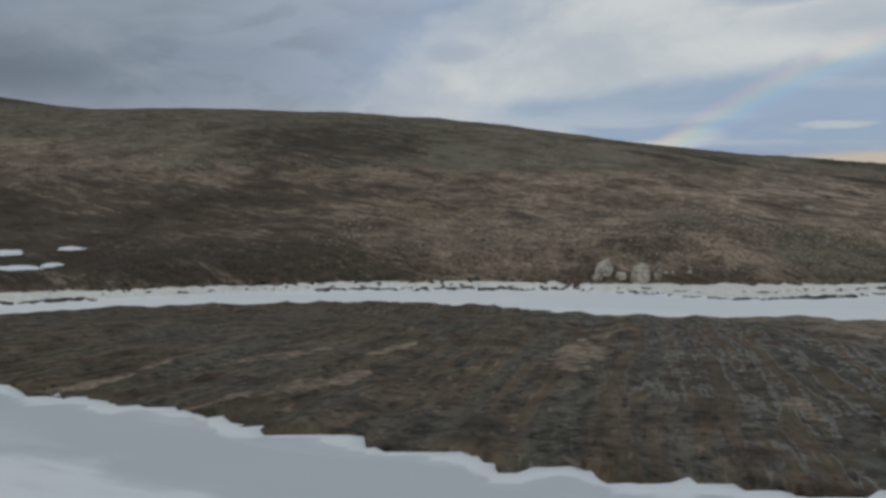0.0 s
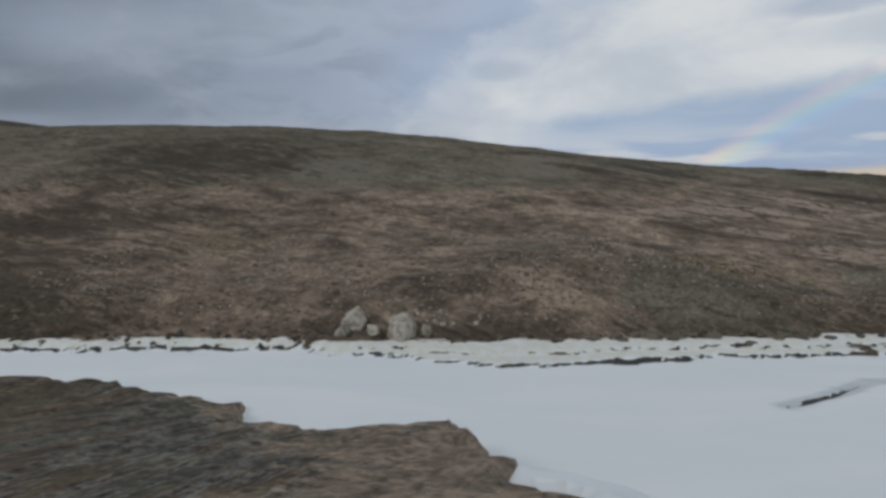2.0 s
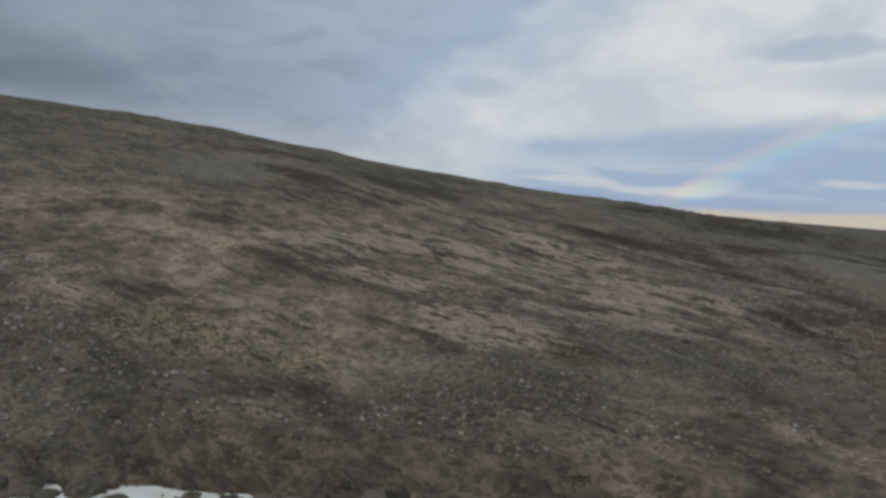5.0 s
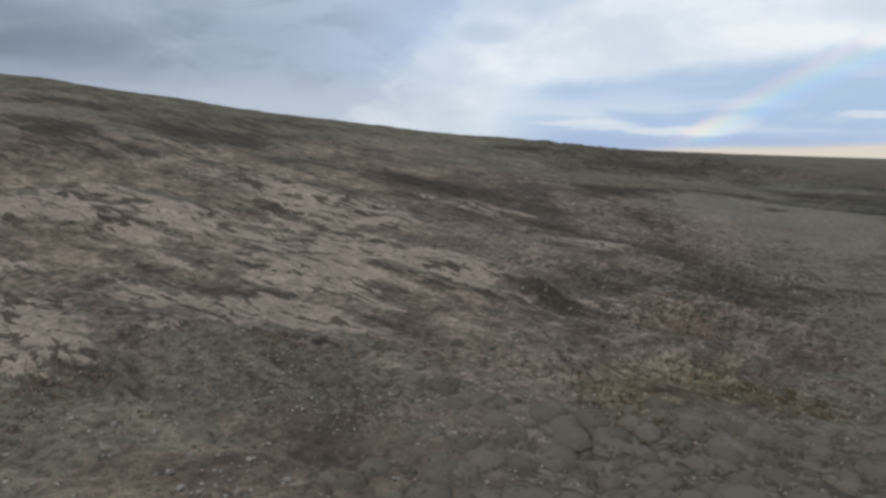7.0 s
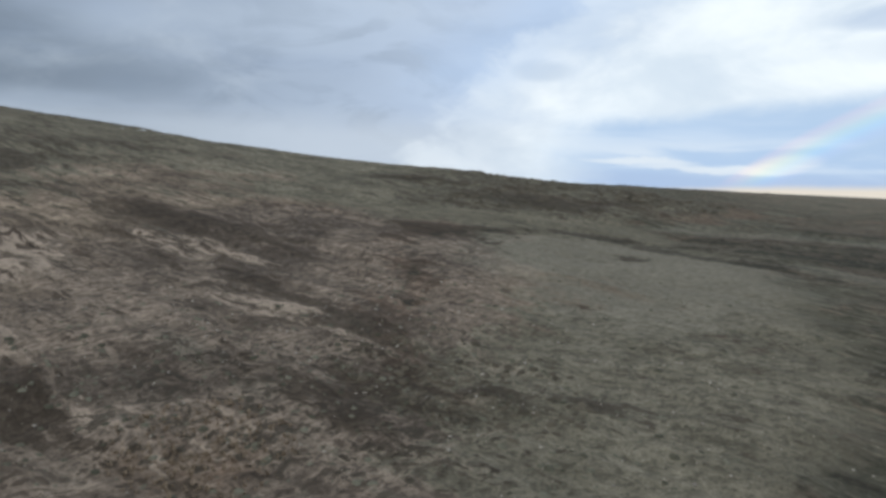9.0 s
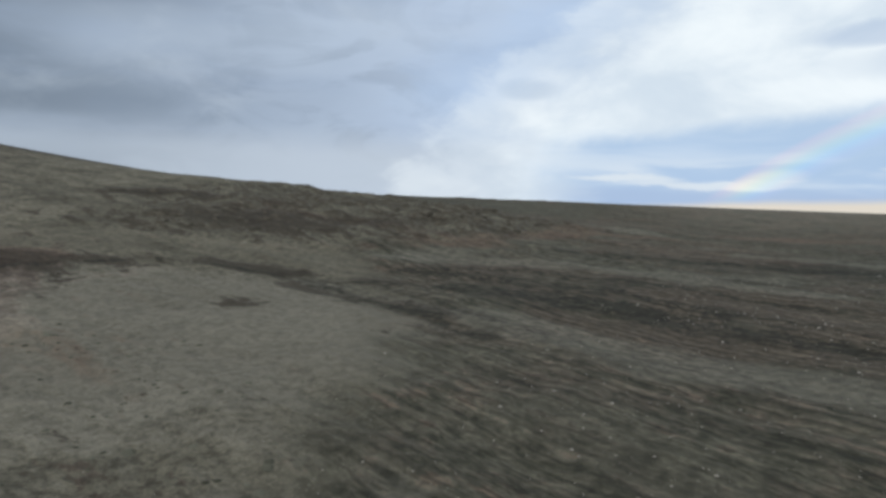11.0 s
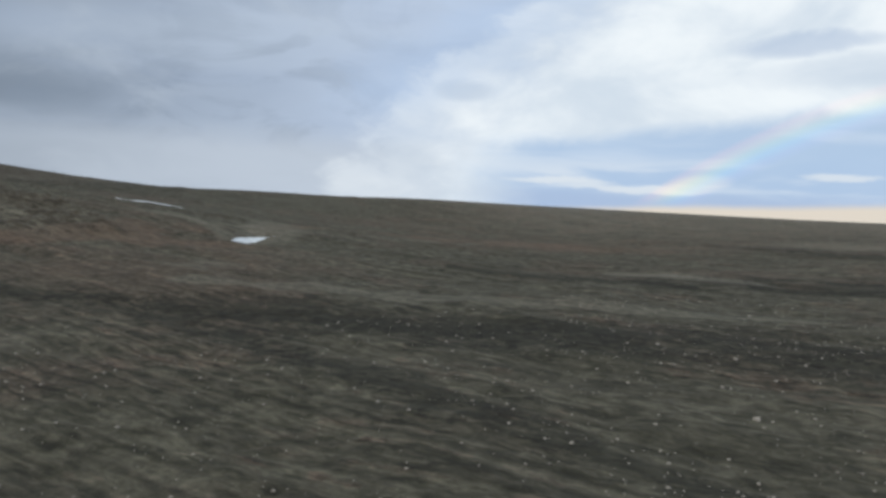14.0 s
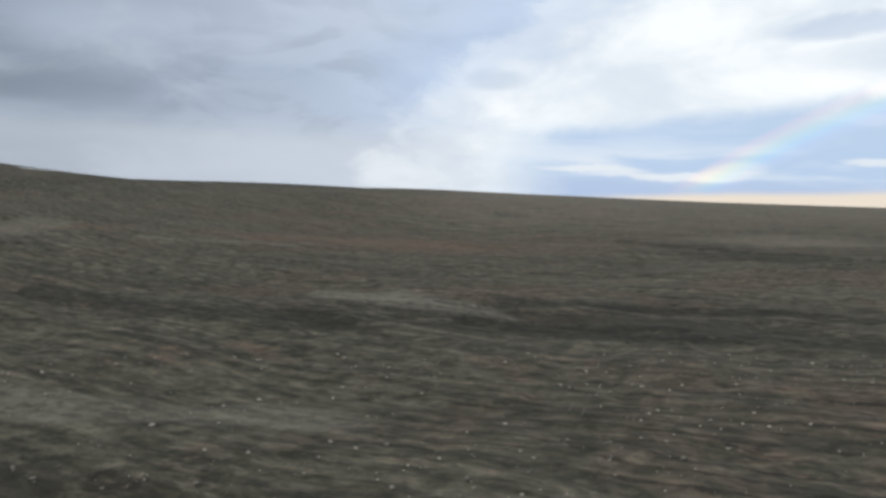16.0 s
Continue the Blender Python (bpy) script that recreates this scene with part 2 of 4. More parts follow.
def spit(y):
    """The gravel bar's back, which falls away towards the river."""
    return np.interp(y, [10, 20, 26, 31, 37, 45, 50, 55, 60, 64, 70, 78], [3.4, 3.2, 3.0, 2.75, 2.5, 2.0, 1.45, 0.78, 0.05, -0.6, -1.55, -1.65])


STRIPE = (0.85, -0.53)  # the way along which soil has crept downhill


def along(x, y):
    w = 5 * speckle(x * 0.02, y * 0.02, 31)
    return x * STRIPE[0] + y * STRIPE[1] + w, -x * STRIPE[1] + y * STRIPE[0] + w


RISE = [(90, 206), (138, 203), (155, 213.5), (161, 225), (167, 237), (171, 250), (163, 262), (145, 282), (90, 290)]


def rise(x, y):
    """The low rise of dark plants beside the plain, 0 to 1."""
    d = to_line(x, y, RISE + RISE[:1]) * np.where(in_ring(x, y, RISE), 1, -1)
    return ease(d + 3.0 * fractal(x * 0.08, y * 0.08, 71, 3), -2.5, 2.5) * ease(x, 100, 128)


def height(x, y):
    x, y = np.asarray(x, float), np.asarray(y, float)
    north, bar = banks(x, y)
    ice, land = ice_level(x), broad(x, y)
    near = np.hypot(x - 110, y - 130)
    fade = 1 - ease(near, 300, 700)
    u, v = along(x, y)
    relief = fade * (0.30 * fractal(x * 0.07, y * 0.07, 5, 3) + 0.16 * fractal(u * 0.10, v * 0.5, 6, 3) + 0.07 * fractal(x * 0.9, y * 0.9, 7, 2))
    foot = np.exp(-(((x - 112) / 24) ** 2) - ((y - 145) / 30) ** 2)
    relief = relief + foot * (0.55 * (0.35 - np.abs(fractal(x * 0.16, y * 0.16, 65, 4))) + 0.12 * fractal(x * 0.5, y * 0.5, 66, 2))
    relief = relief + rise(x, y) * (0.35 + 0.45 * fractal(x * 0.22, y * 0.22, 72, 3))
    mound = np.exp(-(((x - 116) / 14) ** 2) - ((y - 117) / 8) ** 2)
    relief = relief + mound * (0.30 * (0.4 - np.abs(fractal(x * 0.38, y * 0.45, 67, 2))) + 0.5 * (0.3 - np.abs(fractal(x * 0.09, y * 0.12, 68, 2))))
    slope = np.minimum(land + relief, ice + 0.5 + 0.36 * north + relief + 0.32 * ease(north, 9, 0) * fractal(x * 0.55, y * 0.55, 61, 3))
    slope = np.maximum(slope, ice + 0.3 + 0.07 * np.minimum(north, 30) + 0.3 * relief)
    u2 = x * 0.31 + y * 0.95
    v2 = x * 0.95 - y * 0.31
    crown = np.maximum(spit(y), ice + 0.25) + 0.16 * fractal(u2 * 0.08, v2 * 0.5, 15, 3) + 0.2 * fractal(x * 0.05, y * 0.05, 14, 2) + 0.05 * fractal(x * 0.9, y * 0.9, 16, 2)
    rim = ice + 1.2 + (spit(y) - 0.15 - ice - 1.2) * ease(y, 52, 44)
    islet = np.minimum(crown, rim + 2.0 * bar + 0.14 * fractal(x * 0.8, y * 0.8, 64, 3))
    shoal = 0.52 * fractal(x * 0.42, y * 0.55, 62, 3) - 0.42 + 0.40 * ease(x, 46, 66)
    bed = np.where(north > -0.95 * np.interp(x, [-60, 5, 18, 24, 31, 40, 50, 72, 90], [1.8, 1.3, 1.5, 3.0, 5.9, 5.6, 4.7, 3.8, 3.8]) + 1.0 * speckle(x * 0.2, y * 0.2, 63), np.minimum(ice + shoal, ice + 0.75), ice - 0.7)
    land_z = np.where(north > 0, np.maximum(slope, bed), np.maximum(np.maximum(islet, ice + 0.5 + 1.2 * north), bed))
    trough = to_line(x, y, [(180.5, 255), (179.2, 271), (168, 284)])
    return land_z - 1.0 * np.exp(-((trough / 1.9) ** 2))


def spaced(lo, hi, step, far_lo, far_hi, grow=1.09):
    mid = list(np.arange(lo, hi + step / 2, step))
    s, out = step, hi
    while out < far_hi:
        s *= grow
        out += s
        mid.append(min(out, far_hi))
    s, out = step, lo
    while out > far_lo:
        s *= grow
        out -= s
        mid.insert(0, max(out, far_lo))
    return np.array(mid)


def sheet(name, xs, ys, func, material, keep=None):
    """A grid mesh over xs and ys at heights func(x, y)."""
    gx, gy = np.meshgrid(xs, ys)
    z = func(gx, gy)
    n, m = len(xs), len(ys)
    k = np.arange(n * m).reshape(m, n)
    quads = np.stack([k[:-1, :-1], k[:-1, 1:], k[1:, 1:], k[1:, :-1]], -1).reshape(-1, 4)
    if keep is not None:
        good = keep(gx, gy)
        quads = quads[(good[:-1, :-1] | good[1:, 1:] | good[:-1, 1:] | good[1:, :-1]).ravel()]
    me = bpy.data.meshes.new(name)
    me.vertices.add(n * m)
    me.vertices.foreach_set("co", np.stack([gx, gy, z], -1).astype(np.float32).ravel())
    me.loops.add(quads.size)
    me.polygons.add(len(quads))
    me.loops.foreach_set("vertex_index", quads.ravel().astype(np.int32))
    me.polygons.foreach_set("loop_start", np.arange(0, quads.size, 4, dtype=np.int32))
    me.polygons.foreach_set("use_smooth", np.ones(len(quads), bool))
    me.update(calc_edges=True)
    me.materials.append(material)
    return new(name, me), gx, gy


def zone(ob, name, r, g, b, al=None):
    """Stores shares of ground kinds on a mesh."""
    al = np.ones_like(r) if al is None else al
    layer = ob.data.color_attributes.new(name, "FLOAT_COLOR", "POINT")
    layer.data.foreach_set("color", np.stack([r, g, b, al], -1).astype(np.float32).ravel())


# ---------------------------------------------------------------- materials
def surface(name, rough=0.9):
    m = bpy.data.materials.new(name)
    m.use_nodes = True
    t = m.node_tree
    bsdf = t.nodes["Principled BSDF"]
    bsdf.inputs["Roughness"].default_value = rough
    bsdf.inputs["Specular IOR Level"].default_value = 0.25
    return m, t, bsdf


def place(t):
    g, s = t.nodes.new("ShaderNodeNewGeometry"), t.nodes.new("ShaderNodeSeparateXYZ")
    t.links.new(g.outputs["Position"], s.inputs[0])
    return Val(t, g.outputs["Position"]), Val(t, s.outputs[0]), Val(t, s.outputs[1]), Val(t, s.outputs[2])


def layer(t, name):
    n, s = t.nodes.new("ShaderNodeVertexColor"), t.nodes.new("ShaderNodeSeparateColor")
    n.layer_name = name
    t.links.new(n.outputs[0], s.inputs[0])
    return [Val(t, s.outputs[k]) for k in range(3)] + [Val(t, n.outputs[1])]


def bumped(t, bsdf, high, distance, strength=1.0):
    n = t.nodes.new("ShaderNodeBump")
    n.inputs["Distance"].default_value, n.inputs["Strength"].default_value = distance, strength
    t.links.new(high.sock, n.inputs["Height"])
    t.links.new(n.outputs[0], bsdf.inputs["Normal"])


def wild(tree, where, scale, detail=5.0, rough=0.6, warp=0.0):
    """Fractal noise spread to about -1 to 1."""
    return (fog(tree, where, scale, detail, rough, warp) - 0.5) * 4.0


def tundra_material():
    m, t, bsdf = surface("tundra", 0.95)
    pos, x, y, z = place(t)
    bar, olive, plain, straw = layer(t, "kinds")
    pale, dark, red, grey = layer(t, "tones")
    band, strip, vein, tufty = layer(t, "marks")
    hummock = layer(t, "growth")[0]
    bend = wild(t, pos, 0.05, 2.0)
    u, v = x * STRIPE[0] + y * STRIPE[1] + bend, y * STRIPE[0] - x * STRIPE[1] + bend
    # the plain's stripes bend round from steep to level
    e3 = x - 160.0
    u3, v3 = x * 0.85 - y * 0.4, (y + e3 * 0.90 - e3 * e3 * 0.0040) * 0.85 + bend * 0.5
    grain, fine, mid = wild(t, pos, 6.5, 3.0, 0.7), wild(t, pos, 1.9, 6.0, 0.65, 0.3), wild(t, pos, 0.42, 6.0, 0.6, 0.5)
    large, macro = wild(t, pos, 0.11, 5.0, 0.55, 0.4), wild(t, pos, 0.03, 3.0)
    crept = wild(t, vec(t, u * 0.11, v * 0.42, 0.0), 1.0, 7.0, 0.62, 0.6)
    strand = wild(t, vec(t, u * 0.30, v * 1.3, 6.0), 1.0, 5.0, 0.6, 0.5)
    lines = wild(t, vec(t, u3 * 0.07, v3 * 1.1, 3.0), 1.0, 7.0, 0.66, 0.2)
    ruts = wild(t, vec(t, u3 * 0.045, v3 * 0.5, 11.0), 1.0, 4.0, 0.55, 0.3)
    tongue = wild(t, vec(t, u * 0.24, v * 0.95, 14.0), 1.0, 6.0, 0.6, 0.7)
    web = wild(t, pos, 0.75, 4.0, 0.55, 0.9)
    edge = crept * 0.42 + mid * 0.25 + strand * 0.2 + fine * 0.16
    # heath on the slope: brown, with darker heather, drier streaks and pale specks
    heath = tint(t, (large * 0.45 + macro * 0.25 + mid * 0.22 + crept * 0.12 + 0.48).clamp(), HEATH_DARK, HEATH_LIGHT)
    heath = tint(t, (crept * 0.7 + mid * 0.4).step(0.15, 0.9) * 0.3, heath, HEATH_DRY)
    heath = tint(t, (fine * 0.7 + strand * 0.25).step(0.12, 0.7) * 0.3, heath, HEATH_SHADE)
    heath = tint(t, grain.step(0.45, 0.8) * fine.step(-0.6, 0.4) * 0.55, heath, (0.40, 0.335, 0.26))
    heath = tint(t, (tongue * 0.6 + web * 0.3 + fine * 0.2).step(0.25, 0.6) * 0.25, heath, HEATH_SHADE)
    heath = tint(t, (vein + mid * 0.2).step(0.1, 0.5) * 0.8, heath, tint(t, (web * 0.5 + fine * 0.3 + 0.5).clamp(), (0.090, 0.067, 0.053), (0.270, 0.214, 0.174)))
    # olive moss and lichen
    moss = tint(t, (large * 0.25 + mid * 0.35 + 0.5).clamp(), (0.110, 0.096, 0.069), (0.216, 0.191, 0.145))
    moss = tint(t, (fine * 0.75 + strand * 0.2).step(0.12, 0.6) * 0.4, moss, (0.046, 0.044, 0.030))
    moss = tint(t, grain.step(0.5, 0.85) * 0.4, moss, (0.30, 0.285, 0.23))
    col = tint(t, (olive + edge * 1.1 + large * 0.25).step(0.36, 0.66), heath, moss)
    speck = (fine * 0.6 + grain * 0.45).step(-0.6, 0.6, 0.74, 1.28)
    col = tint(t, olive * 0.9, col, tint(t, 1.0, col, vec(t, speck, speck, speck), "MULTIPLY"))
    tuftage = wild(t, vec(t, u * 0.10, v * 0.26, 51.0), 1.0, 5.0, 0.6, 0.7)
    col = tint(t, (tuftage * 0.7 + mid * 0.4).step(0.15, 0.6) * olive * 0.55, col, (0.058, 0.052, 0.037))
    col = tint(t, (tuftage * 0.7 + mid * 0.3 + strand * 0.2).step(-0.25, -0.7) * olive * 0.5, col, (0.215, 0.195, 0.155))
    # dry grass
    dry = tint(t, (fine * 0.4 + 0.5).clamp(), (0.12, 0.096, 0.058), (0.29, 0.232, 0.155))
    col = tint(t, (straw + edge * 1.0).step(0.25, 0.8) * 0.75, col, dry)
    # striped gravel plain
    gran = wild(t, vec(t, u3 * 0.75, v3 * 1.1, 61.0), 1.0, 6.0, 0.64, 0.4)
    drift = wild(t, vec(t, u3 * 0.03, v3 * 0.10, 67.0), 1.0, 4.0, 0.55, 0.5)
    stony = tint(t, (gran * 0.6 + fine * 0.35 + lines * 0.3).step(-0.6, 0.65), (0.048, 0.045, 0.030), (0.172, 0.156, 0.116))
    stony = tint(t, (ruts + gran * 0.2 + fine * 0.12).op("ABSOLUTE").step(0.18, 0.03) * (large + mid + gran * 0.5).step(-0.2, 0.8) * 0.6, stony, (0.034, 0.030, 0.022))
    stony = tint(t, (lines * 0.4 + mid * 0.4 + gran * 0.4).step(0.35, 0.7) * 0.4, stony, (0.156, 0.140, 0.108))
    stony = tint(t, drift.step(0.1, 0.7) * 0.35, stony, (0.052, 0.049, 0.034))
    stony = tint(t, drift.step(-0.1, -0.7) * 0.35, stony, (0.146, 0.131, 0.100))
    stony = tint(t, (gran * 0.6 + fine * 0.4).step(0.3, 0.8) * 0.4, stony, (0.042, 0.037, 0.027))
    stony = tint(t, (macro * 0.6 + large * 0.5 + gran * 0.35).step(-0.1, 0.5) * 0.6, stony, (0.140, 0.104, 0.078))
    stony = tint(t, (lines * 0.4 + gran * 0.45 + mid * 0.3 + large * 0.3).step(0.2, 0.5) * 0.5, stony, (0.165, 0.112, 0.082))
    stony = tint(t, grain.step(0.5, 0.85) * 0.35, stony, (0.22, 0.20, 0.165))
    gritty = wild(t, vec(t, u3 * 1.9, v3 * 2.5, 71.0), 1.0, 4.0, 0.62, 0.3)
    stony = tint(t, (lines * 0.5 + gritty * 0.35 + gran * 0.3).step(0.25, 0.6) * (macro + large * 0.6).step(-0.7, 0.3) * 0.55, stony, (0.178, 0.126, 0.096))
    # dark and pale stripes, about a metre apart, that fade in and out
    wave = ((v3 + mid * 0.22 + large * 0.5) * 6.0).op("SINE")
    dark_stripe = (wave + fine * 0.25).step(0.55, 1.0) * (large * 0.6 + macro * 0.5 + gran * 0.5).step(-0.5, 0.5) * (y - x * 0.3).step(172.0, 150.0)
    stony = tint(t, dark_stripe * 0.62, stony, (0.034, 0.031, 0.023))
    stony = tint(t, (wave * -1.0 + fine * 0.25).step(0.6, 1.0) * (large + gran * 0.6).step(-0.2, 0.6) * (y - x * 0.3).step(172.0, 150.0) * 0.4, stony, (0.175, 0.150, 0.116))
    rub = (gritty * 0.6 + gran * 0.4).step(-0.6, 0.6, 0.80, 1.24)
    stony = tint(t, 1.0, stony, vec(t, rub, rub, rub), "MULTIPLY")
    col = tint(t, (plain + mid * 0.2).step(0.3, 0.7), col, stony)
    col = tint(t, (grey + edge * 0.9).step(0.3, 0.9) * 0.6, col, (0.208, 0.188, 0.152))
    col = tint(t, (red + edge * 0.9).step(0.4, 0.9) * 0.55, col, (0.182, 0.120, 0.086))
    # uneven growth: patches and single plants
    coarse = (crept * 0.3 + mid * 0.6 + large * 0.35).step(-0.6, 0.6, 0.66, 1.32)
    close = (fine * 0.95 + grain * 0.15).step(-0.5, 0.5, 0.80, 1.17)
    calm = (plain * 0.6 + grey * 0.5 + olive * 0.4).clamp()
    mottle = tint(t, calm, vec(t, coarse, coarse, coarse), (1.0, 1.0, 1.0))
    col = tint(t, 1.0, col, mottle, "MULTIPLY")
    col = tint(t, (plain * 0.6 + olive * 0.35 + grey * 0.35).step(0.0, 1.0, 1.0, 0.5), col, vec(t, close, close, close), "MULTIPLY")
    # bare pale earth with sharp edges, and dark heather and wet moss over all
    bare = tint(t, (fine * 0.16 + mid * 0.25 + large * 0.2 + 0.5).clamp(), (0.265, 0.208, 0.165), (0.385, 0.306, 0.246))
    near_bare = pale.step(0.12, 0.45)
    swathe = wild(t, vec(t, u * 0.085, v * 0.30, 31.0), 1.0, 5.0, 0.52, 0.9)
    fleck = wild(t, vec(t, u * 0.36, v * 1.1, 37.0), 1.0, 4.0, 0.55, 0.8)
    clump = wild(t, vec(t, u * 0.15, v * 0.36, 43.0), 1.0, 4.0, 0.5, 0.9)
    laid = pale * 1.15 + swathe * 0.5 + fleck * 0.16 + clump * 0.12 + fine * 0.06
    off_plain = plain.step(0.5, 0.2)
    col = tint(t, laid.step(0.28, 0.52) * near_bare * 0.6, col, (0.205, 0.164, 0.132))
    col = tint(t, (clump * 0.6 + web * 0.25 + swathe * 0.3).step(-0.3, -0.5) * near_bare * 0.7, col, (0.128, 0.124, 0.098))
    col = tint(t, laid.step(0.54, 0.62) * off_plain * 0.92, col, bare)
    turf_edge = fleck * 0.62 + clump * 0.55 - swathe * 0.1 + fine * 0.12
    col = tint(t, turf_edge.step(0.17, 0.30) * near_bare * 0.88, col, tint(t, (mid * 0.5 + fine * 0.3 + 0.5).clamp(), (0.060, 0.041, 0.030), (0.125, 0.092, 0.068)))
    col = tint(t, (turf_edge + web * 0.15).step(0.62, 0.80) * near_bare * 0.75, col, (0.034, 0.026, 0.019))
    rib = (wild(t, vec(t, u * 0.9, v * 0.22, 27.0), 1.0, 4.0, 0.6, 1.2) * 0.8 + fine * 0.3).op("ABSOLUTE")
    clod = (web * 0.75 + fine * 0.4 + tongue * 0.3).step(0.02, 0.2)
    col = tint(t, clod * (vein + mid * 0.35 + large * 0.3).step(0.25, 0.7) * 0.66, col, (0.058, 0.043, 0.032))
    col = tint(t, rib.step(0.2, 0.04) * (vein * 0.8 + large * 0.7 + mid * 0.4).step(0.4, 0.9) * vein.step(0.0, 0.2) * 0.5, col, bare)
    col = tint(t, (fine * 0.8 + web * 0.6).step(0.05, 0.4) * (tufty + mid * 0.3).step(0.3, 0.6) * 0.65, col, (0.036, 0.032, 0.024))
    col = tint(t, (dark + crept * 0.6 + mid * 0.45 + tongue * 0.35 + strand * 0.2 + fine * 0.45).step(0.44, 0.80) * plain.step(0.0, 1.0, 0.74, 0.56), col, tint(t, plain, (0.050, 0.036, 0.025), (0.044, 0.039, 0.028)))
    # long dark and pale strips of the plain
    lift = (strip * 0.9 + lines * 0.25 + fine * 0.25 + mid * 0.2).step(0.1, 0.85) * strip.step(0.0, 0.5)
    col = tint(t, lift * 0.62, col, (0.180, 0.163, 0.130))
    dark_band = (band * 0.8 + lines * 0.75 + ruts * 0.25 + fine * 0.4 + mid * 0.3).step(0.2, 1.0) * band.step(0.0, 0.35)
    col = tint(t, dark_band * 0.72, col, (0.036, 0.034, 0.024))
    # low plants and small clods on the plain
    dots = fine * 0.6 + web * 0.25 - lines * 0.2 + gran * 0.2
    ebb = dots.step(-0.55, 0.5, 1.36, 0.58)
    col = tint(t, plain.step(0.2, 0.8), col, tint(t, 1.0, col, vec(t, ebb, ebb, ebb), "MULTIPLY"))
    # gravel bar with runnels towards the river
    a1, b1 = x * 0.31 + y * 0.95 + bend, x * 0.95 - y * 0.31 + (y - 30.0) * x.op("MINIMUM", 4.0) * 0.025 + bend * 0.8
    run = wild(t, vec(t, a1 * 0.055, b1 * 0.5, 8.0), 1.0, 6.0, 0.6, 0.35)
    thin = wild(t, vec(t, a1 * 0.11, b1 * 1.25, 4.0), 1.0, 5.0, 0.6, 0.5)
    silt = tint(t, (fine * 0.4 + thin * 0.3 + 0.5).clamp(), (0.066, 0.060, 0.048), (0.165, 0.151, 0.124))
    turf = tint(t, (mid * 0.5 + thin * 0.3 + 0.5).clamp(), (0.056, 0.042, 0.030), (0.205, 0.153, 0.108))
    gravel = tint(t, (run * 0.55 + large * 0.3 + thin * 0.35 + fine * 0.2).step(-0.2, 0.1), silt, turf)
    gravel = tint(t, (thin * 0.6 + web * 0.5 + fine * 0.15).step(0.3, 0.55) * 0.45, gravel, (0.100, 0.088, 0.058))
    gravel = tint(t, (run * 0.75 + thin * 0.5).step(0.5, 0.62) * mid.step(-0.2, 0.3) * 0.75, gravel, (0.27, 0.205, 0.150))
    gravel = tint(t, (mid * 0.6 + large * 0.4 + thin * 0.2).step(0.05, 0.35) * 0.55, gravel, (0.070, 0.072, 0.050))
    hair = wild(t, vec(t, a1 * 0.3, b1 * 3.0, 17.0), 1.0, 5.0, 0.6, 0.4)
    gravel = tint(t, hair.step(0.25, 0.5) * mid.step(-0.2, 0.4) * 0.3, gravel, (0.20, 0.160, 0.112))
    gravel = tint(t, (hair * 0.45 + fine * 0.6 + web * 0.2).step(-0.2, -0.5) * 0.5, gravel, (0.030, 0.025, 0.018))
    blob = wild(t, vec(t, a1 * 0.75, b1 * 1.9, 21.0), 1.0, 4.0, 0.55, 0.6)
    gravel = tint(t, (blob + fine * 0.25).step(0.55, 0.7) * 0.55, gravel, (0.25, 0.195, 0.15))
    wet = (run * 0.5 + thin * 0.7 + web * 0.3).step(-0.2, -0.55) * (x * 0.07 + large * 0.5).step(0.2, 1.0)
    thread = (run * 0.6 + thin * 0.7 + web * 0.22 + fine * 0.1).op("ABSOLUTE").step(0.16, 0.03) * (x * 0.07 + large * 0.6 + mid * 0.5).step(0.2, 1.2)
    gravel = tint(t, thread * 0.6, gravel, (0.225, 0.234, 0.230))
    gravel = tint(t, wet * 0.5, gravel, (0.150, 0.152, 0.144))
    soil = tint(t, (web * 0.5 + fine * 0.3 + 0.5).clamp(), (0.150, 0.115, 0.088), (0.34, 0.265, 0.205))
    gravel = tint(t, (straw + edge * 0.9).step(0.3, 0.7) * 0.85, gravel, soil)
    gravel = tint(t, (fine * 0.6 + thin * 0.5).step(0.2, 0.5) * 0.35, gravel, (0.034, 0.027, 0.020))
    gravel = tint(t, grain.step(0.6, 0.95) * 0.45, gravel, (0.26, 0.235, 0.19))
    streaky = (thin * 0.35 + fine * 0.6 + mid * 0.35).step(-0.6, 0.6, 0.68, 1.36)
    gravel = tint(t, 1.0, gravel, vec(t, streaky, streaky, streaky), "MULTIPLY")
    # rounded hummocks; the shade in the gaps between them is put into the colour
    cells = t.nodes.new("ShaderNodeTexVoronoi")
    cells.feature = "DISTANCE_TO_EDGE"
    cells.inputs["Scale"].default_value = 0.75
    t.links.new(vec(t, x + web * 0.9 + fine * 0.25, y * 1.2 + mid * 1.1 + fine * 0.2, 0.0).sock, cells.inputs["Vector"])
    cleft_shade = (Val(t, cells.outputs["Distance"]) + fine * 0.12).step(0.26, 0.0) * (hummock + mid * 0.5 + large * 0.3).step(0.3, 0.9)
    col = tint(t, (hummock + web * 0.3).step(0.3, 0.8) * 0.5, col, (0.185, 0.166, 0.136))
    col = tint(t, cleft_shade * 0.6, col, (0.050, 0.040, 0.029))
    clumps = (fine * 0.75 + web * 0.45).step(-0.6, 0.6, 0.80, 1.20)
    col = tint(t, ((vein + near_bare + dark * 0.6 + 0.35) * (plain * 0.8 + grey * 0.5 + olive * 0.5).step(1.0, 0.2, 0.15, 1.0)).clamp(), col, vec(t, clumps, clumps, clumps), "MULTIPLY")
    col = tint(t, bar.step(0.35, 0.65), col, gravel)
